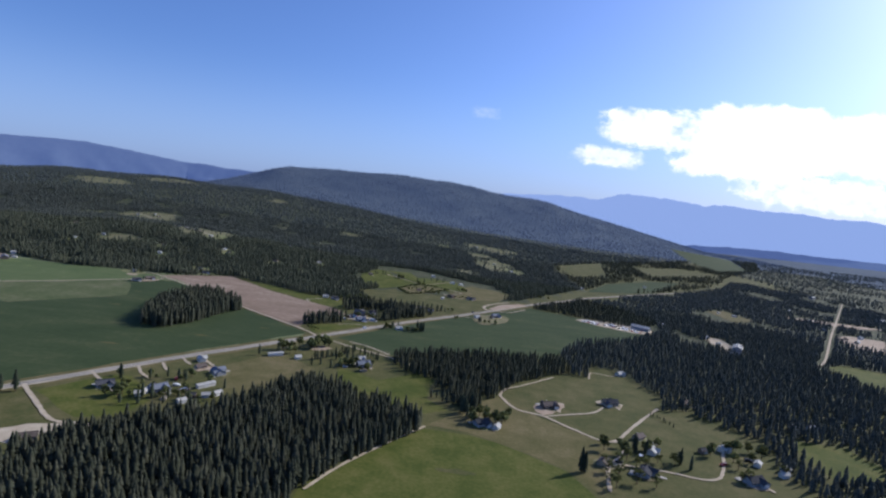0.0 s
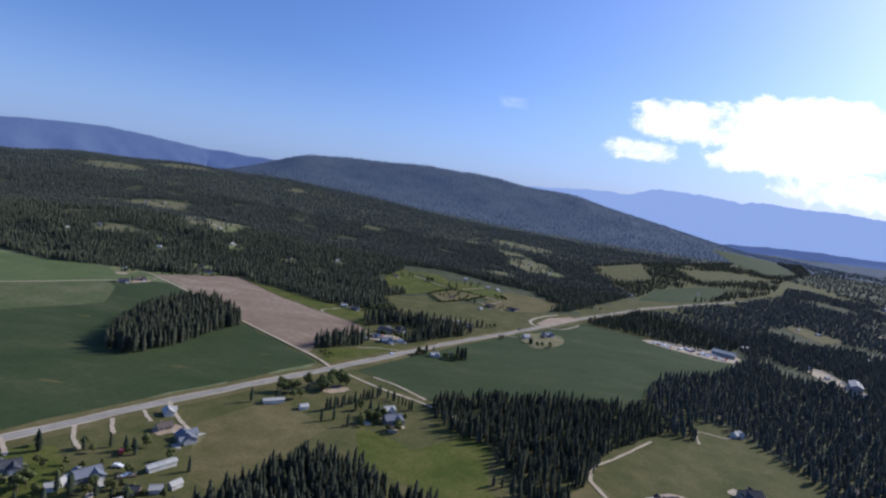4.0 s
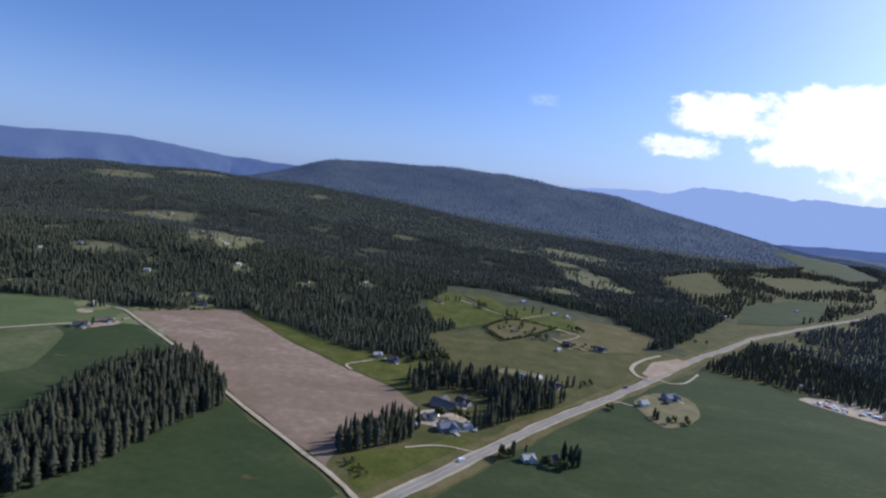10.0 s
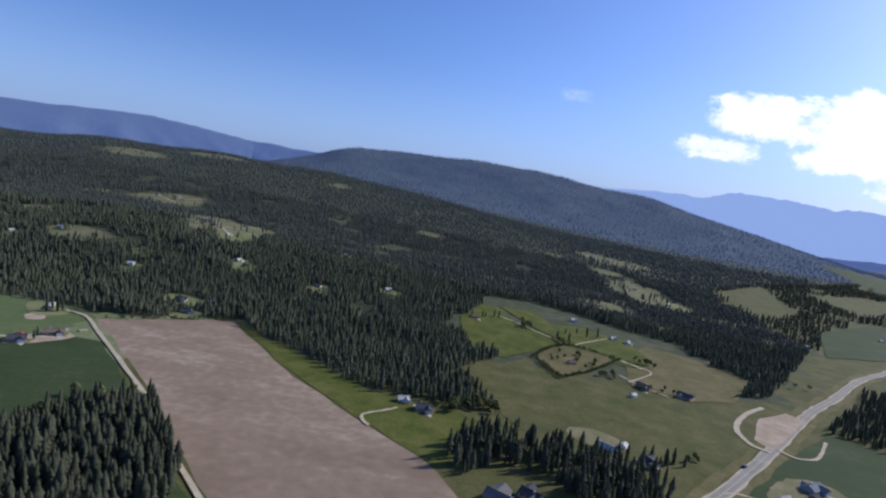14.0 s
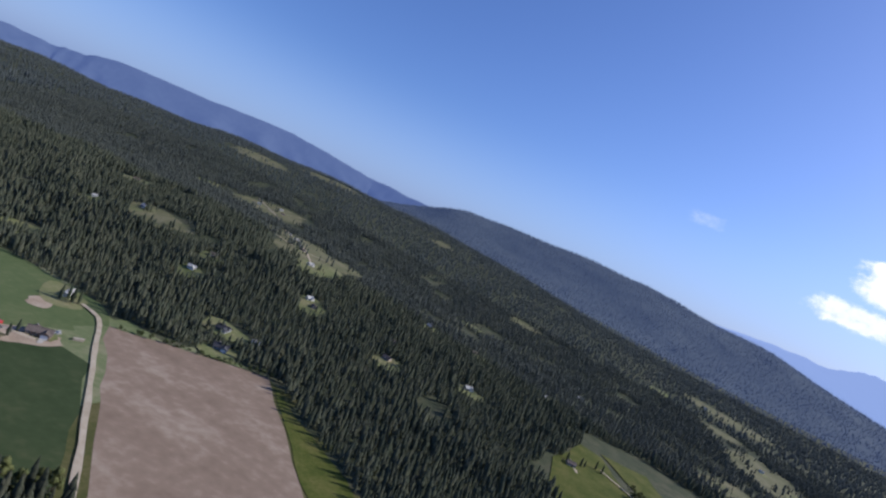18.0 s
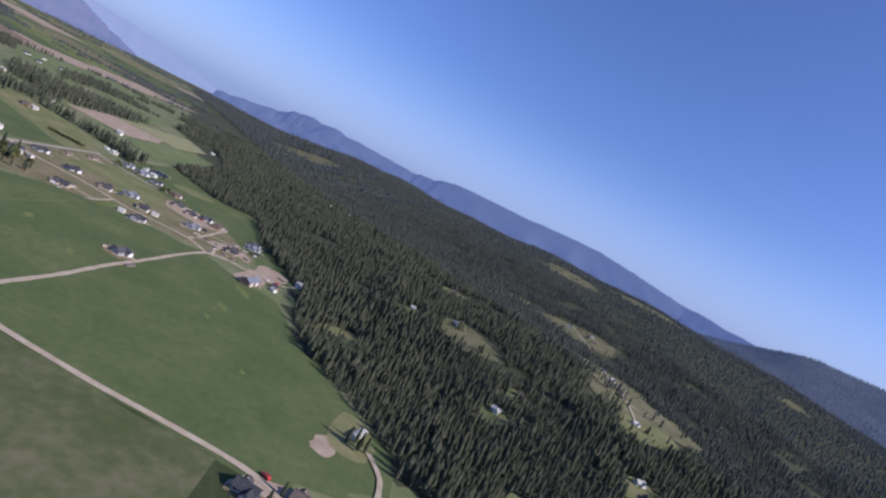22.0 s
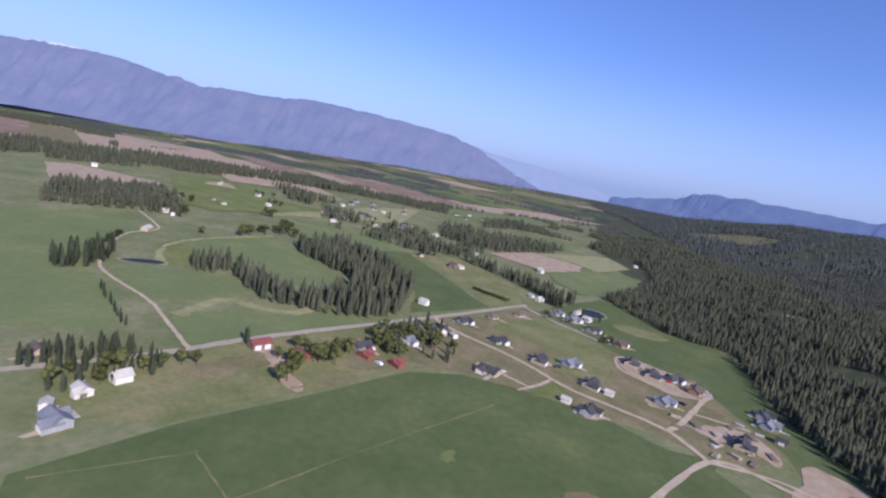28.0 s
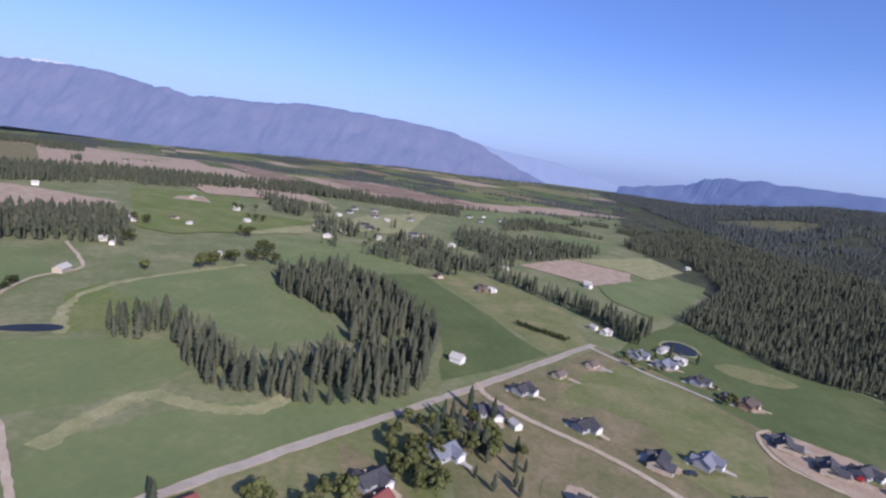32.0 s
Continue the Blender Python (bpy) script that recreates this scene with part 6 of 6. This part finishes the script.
TREES = {"c": [tree("conifer", 200 + k, "single dark green conifer standing in grass") for k in range(3)], "b": [tree("broadleaf", 220 + k, "round leafy tree beside a house") for k in range(3)]}
placed = {"c": 0, "b": 0}


DISTANT = []


def plant(kind, x, y, hgt, rnd):
    if kind == "b" and (x < -930 or y > 930 or (x > -130 and y < 300)):
        DISTANT.append((x, y, hgt))
        return
    k = placed[kind]
    placed[kind] += 1
    src = TREES[kind][k % 3]
    m = pose(x, y, h1(x, y) - 0.1, 0, 0, rnd.uniform(0, 360)) @ Matrix.Diagonal((hgt, hgt, hgt, 1))
    if k < 3:
        src.matrix_basis = m
    else:
        ob = copy_thing(src, Matrix.Identity(4))
        ob.matrix_basis = m


rnd = random.Random(9)
CLUSTERS = [("c", -109, 778, 9, 9, 10, 8, 11), ("b", -117, 732, 9, 6, 8, 6, 8), ("b", -96, 743, 10, 6, 9, 6, 9), ("b", -61, 983, 5, 9, 7, 7, 9), ("b", 1, 866, 8, 6, 7, 4, 7), ("c", -108, 986, 20, 10, 8, 6, 9), ("b", -25, 948, 7, 6, 6, 5, 7), ("b", 48, 926, 9, 8, 6, 6, 8), ("b", -119, 450, 5, 5, 6, 8, 11), ("b", -104, 465, 8, 5, 9, 8, 11), ("b", -93, 478, 6, 5, 7, 8, 11), ("b", -110, 440, 4, 4, 2, 6, 8), ("b", -50, 420, 16, 10, 10, 4, 7), ("c", -164, 353, 8, 3, 5, 7, 9), ("c", -195, 343, 2, 2, 2, 9, 11), ("c", -179, 351, 2, 2, 1, 7, 8), ("b", -183, 313, 4, 4, 4, 7, 9), ("c", -171, 304, 2, 2, 1, 8, 9), ("c", -129, 345, 1, 1, 1, 7, 8), ("b", -157, 359, 3, 3, 2, 6, 8), ("b", -150, 318, 24, 10, 14, 3, 6), ("c", -150, 312, 20, 8, 8, 6, 10), ("b", -178, 336, 14, 8, 6, 3, 6), ("c", -122, 437, 2, 2, 2, 8, 10), ("c", -135, 427, 1, 1, 1, 9, 10),
            ("c", 88, 276, 3, 3, 2, 12, 15), ("b", 128, 306, 20, 18, 14, 6, 10), ("b", 112, 274, 16, 16, 9, 6, 10), ("c", 140, 300, 18, 14, 8, 8, 12), ("b", 44, 334, 14, 8, 10, 7, 11), ("c", 30, 345, 12, 10, 6, 10, 14), ("b", 190, 300, 18, 24, 12, 6, 10), ("c", -240, 300, 10, 8, 8, 10, 15),
            ("b", -43, 574, 6, 5, 7, 5, 8), ("c", -38, 580, 5, 4, 4, 7, 10), ("b", -20, 572, 7, 4, 7, 4, 6), ("c", -10, 578, 4, 4, 7, 9, 12), ("b", -76, 612, 10, 10, 5, 6, 9), ("c", 66, 664, 7, 5, 7, 5, 8), ("b", 74, 660, 8, 4, 6, 4, 6), ("b", 32, 670, 5, 3, 4, 3.5, 5), ("c", 6, 708, 12, 8, 8, 7, 11), ("b", 26, 722, 6, 5, 4, 4, 6), ("b", -20, 895, 22, 22, 14, 4, 7), ("c", -30, 958, 1, 1, 1, 9, 11), ("c", -19, 962, 1, 1, 1, 9, 11), ("c", 3, 989, 1, 1, 1, 9, 11), ("c", 16, 995, 1, 1, 1, 9, 11), ("b", 40, 850, 16, 6, 8, 3, 5), ("b", 180, 940, 22, 8, 9, 5, 8),
            ("b", -650, 566, 3, 3, 3, 8, 11), ("b", -664, 562, 8, 8, 7, 7, 10), ("b", -684, 574, 8, 7, 8, 8, 11), ("b", -694, 580, 4, 4, 4, 7, 10), ("c", -679, 535, 2, 2, 2, 8, 10), ("b", -690, 560, 4, 4, 3, 6, 8), ("b", -716, 598, 6, 5, 8, 7, 9), ("b", -708, 606, 7, 5, 8, 6, 8), ("b", -738, 602, 14, 12, 14, 6, 9), ("c", -752, 614, 18, 14, 9, 8, 12), ("b", -745, 628, 16, 16, 9, 6, 9), ("c", -730, 628, 22, 10, 12, 5, 8), ("b", -640, 520, 10, 10, 4, 7, 9), ("b", -620, 500, 14, 8, 6, 7, 10),
            ("c", -632, 496, 14, 14, 10, 7, 10.5), ("b", -950, 440, 22, 14, 12, 7, 11), ("c", -915, 492, 16, 10, 8, 9, 13), ("b", -880, 405, 10, 5, 3, 6, 9), ("c", -884, 748, 10, 8, 4, 6, 10), ("b", -860, 722, 20, 14, 7, 4, 7), ("b", -832, 752, 14, 10, 6, 4, 6), ("c", -918, 722, 18, 10, 9, 9, 14), ("b", -960, 350, 18, 14, 8, 7, 10),
            ("b", -170, 335, 30, 25, 12, 4, 7), ("b", -60, 428, 20, 12, 8, 5, 8), ("c", -74, 424, 16, 14, 6, 7, 11), ("b", -1020, 318, 14, 10, 5, 7, 11), ("c", -940, 350, 12, 8, 5, 8, 12), ("b", -1170, 350, 24, 12, 5, 7, 10), ("b", -1110, 384, 14, 10, 4, 7, 10), ("b", -912, 434, 10, 8, 3, 10, 13), ("b", -1028, 409, 6, 6, 3, 10, 13), ("b", -987, 447, 12, 10, 5, 8, 12), ("b", -955, 463, 10, 8, 4, 8, 11), ("b", -1130, 510, 60, 30, 12, 6, 9), ("c", -388, 722, 6, 6, 2, 6, 9), ("b", -290, 655, 14, 12, 8, 7, 11), ("c", -430, 780, 8, 6, 4, 9, 14)]
for x, y, hgt in SINGLE:
    plant("c", x, y, hgt, rnd)
for kind, x, y, rx, ry, n, lo, hi in CLUSTERS:
    for _ in range(n):
        plant(kind, x + rnd.uniform(-rx, rx), y + rnd.uniform(-ry, ry), rnd.uniform(lo, hi), rnd)
for (x0, y0), (x1, y1), n, lo, hi in (((-90, 430), (-63, 463), 16, 6, 9), ((-57, 462), (-40, 446), 8, 6, 9), ((-706, 443), (-668, 482), 12, 4.5, 6.5), ((163, 376), (171, 356), 8, 3, 4.5), ((-20, 985), (20, 1020), 4, 7, 9)):
    for k in range(n):
        t = k / (n - 1)
        plant("c", x0 + (x1 - x0) * t + rnd.uniform(-0.8, 0.8), y0 + (y1 - y0) * t + rnd.uniform(-0.8, 0.8), rnd.uniform(lo, hi), rnd)
for k in range(12):
    t = k / 11
    plant("b", -881 - 20 * t, 676 - 28 * t, rnd.uniform(3, 4), rnd)

x, y, hgt = np.array(DISTANT).T
grow("distant_leafy_trees", x, y, hgt, LEAFY, [M["leaves"], M["bark"]], "leafy trees scattered round distant farms", 19, 1.1)

# ---- hedges and stacks ----
def hedge(name, pts, label, seed, lo=2.5, hi=4.5, step=2.2):
    rng = np.random.RandomState(seed)
    xs, ys = [], []
    for (x0, y0), (x1, y1) in zip(pts[:-1], pts[1:]):
        n = max(2, int(math.hypot(x1 - x0, y1 - y0) / step))
        for row in (-1.2, 1.2):
            t = (np.arange(n) + rng.rand(n)) / n
            xs.append(x0 + (x1 - x0) * t + rng.uniform(-1, 1, n) + row)
            ys.append(y0 + (y1 - y0) * t + rng.uniform(-1, 1, n) + row)
    x, y = np.concatenate(xs), np.concatenate(ys)
    ob = grow(name, x, y, rng.uniform(lo, hi, len(x)), LEAFY, [M["bush"], M["bark"]], label, seed, 1.3)
    return tagged(ob, category="hedge")


hedge("hedge", [(-58, 888), (-39, 925), (-18, 946), (26, 927), (-7, 874), (-38, 836), (-58, 888)], "square clipped hedge round a house", 3, 2, 4.5, 3.2)
hedge("hedge", [(-899, 648), (-882, 677)], "dark hedge across a field", 4, 3, 4)
hedge("hedge", [(-123, 548), (-112, 534)], "low hedge beside the lane", 5, 2, 3)
hedge("shrubs", [(-390, 782), (-330, 826), (-310, 838)], "shrubs along the edge of the tilled field", 6, 2, 5, 5)
hedge("shrubs", [(-760, 410), (-784, 386), (-823, 376)], "shrubs along the winding track", 8, 3, 6, 4)
hedge("shrubs", [(-268, 655), (-296, 640), (-302, 600)], "pale green leafy trees along the back of the grove", 9, 5, 9, 3)


def stack(n, long, material, label, category, name):
    """A loose stack of boards, logs or pipes, each a part."""
    rnd = random.Random(n * 3 + int(long))
    top = new(name)
    tagged(top, label, category, "stacks of material")
    for k in range(n):
        x, y, z = rnd.uniform(-0.4, 0.4), (k % 4) * 0.75 - 1.1, (k // 4) * 0.42
        part("board", boxed(x - long / 2, y - 0.32, z, x + long / 2, y + 0.32, z + 0.38), material, top)
    return top


STACKS = [stack(8, 7.0, "wood", "loose stack of weathered boards on the ground", "lumber stack", "lumber_stack"), stack(6, 4.0, "roof_pale", "pile of pale metal sheets on the ground", "sheet pile", "sheet_pile"), stack(10, 5.0, "wall_tan", "stack of pale lumber on the ground", "lumber stack", "lumber_stack")]
rnd2 = random.Random(31)
HEAPS = [(x + rnd2.uniform(-9, 9), y + rnd2.uniform(-7, 7)) for x, y in ((-694, 772), (-698, 782), (-680, 776), (-706, 786), (-676, 764), (-686, 790), (-672, 782), (-716, 790), (-664, 770), (-692, 798), (-704, 806), (-694, 768), (-690, 760), (-700, 776), (-684, 770), (-700, 800), (-712, 806), (-722, 822), (-735, 812), (-640, 800), (-625, 792), (-660, 826), (-378, 746), (-374, 750), (-96, 466), (-70, 598), (-90, 600), (-770, 796), (-758, 796), (-712, 764), (-708, 650), (-720, 662), (-598, 682), (-592, 690), (240, 746), (252, 740), (262, 732), (270, 728), (236, 750), (228, 754), (250, 730), (-160, 316), (-150, 330), (-60, 420), (-50, 410))]
for k, (x, y) in enumerate(HEAPS):
    m = pose(x, y, h1(x, y) + 0.2, 0, 0, rnd2.uniform(0, 180))
    if k < 3:
        STACKS[k].matrix_basis = m
    else:
        copy_thing(STACKS[k % 3], m)


# ---- vehicles ----
def car(paint, label, long=4.6, van=False):
    top = new("car")
    tagged(top, label, "car", "cars of the valley")
    bm = bmesh.new()
    w = 0.9
    side = [(-long / 2, 0.35), (long / 2, 0.35), (long / 2, 0.85), (long * 0.28, 0.98), (long * 0.12, 1.5), (-long * 0.34, 1.52), (-long * 0.48, 0.95)] if not van else [(-long / 2, 0.4), (long / 2, 0.4), (long / 2, 1.0), (long * 0.36, 1.15), (long * 0.26, 2.0), (-long / 2, 2.05)]
    a, b = [bm.verts.new((x, -w, z)) for x, z in side], [bm.verts.new((x, w, z)) for x, z in side]
    bm.faces.new(a), bm.faces.new(list(reversed(b)))
    for k in range(len(side)):
        q = (k + 1) % len(side)
        bm.faces.new((a[q], a[k], b[k], b[q]))
    bmesh.ops.recalc_face_normals(bm, faces=bm.faces[:])
    part("body", bm, paint, top)
    for s in (-1, 1):
        y0, y1 = sorted((s * 0.9, s * 0.915))
        part("side_window", boxed(-long * 0.3, y0, 1.0, long * 0.1, y1, 1.42), "glass", top)
        for x in (-long * 0.3, long * 0.3):
            bm = bmesh.new()
            bmesh.ops.create_cone(bm, cap_ends=True, segments=10, radius1=0.33, radius2=0.33, depth=0.24, matrix=pose(x, s * 0.82, 0.33, 90))
            part("wheel", bm, "tyre_and_bay_shade", top)
    return top


CARS = [car("car_white", "white car parked on open ground"), car("car_dark", "dark car parked on open ground"), car("car_red", "red car parked on open ground"), car("car_white", "white van parked on open ground", 5.6, True)]
SPOTS = []
for x, y, side in ((-66, 562, -1), (58, 725, -1)):
    SPOTS.append((x + 1.9 * side, y - 1.5 * side, 50, 0.3))
for x, y in ((-86, 618), (-74, 598), (-96, 600), (-66, 612), (-158, 340), (-164, 352), (-150, 334), (-30, 700), (112, 290), (128, 300), (176, 300), (196, 310), (-694, 712), (-730, 770), (-764, 775), (-745, 700), (-642, 812), (-690, 600), (-400, 722), (-604, 694), (-712, 604), (-866, 738)):
    SPOTS.append((x, y, rnd.uniform(0, 360), 0.2))
for k in range(46):
    t = rnd.random()
    SPOTS.append((212 + 72 * t + rnd.uniform(-8, 8), 750 - 46 * t + rnd.uniform(-9, 9), rnd.choice((50, 140)) + rnd.uniform(-8, 8), 0.2))
for k, (x, y, turn, lift) in enumerate(SPOTS):
    m = pose(x, y, h1(x, y) + lift, 0, 0, turn)
    if k < 4:
        CARS[k].matrix_basis = m
    else:
        copy_thing(CARS[rnd.choice((0, 0, 1, 2, 3))], m)
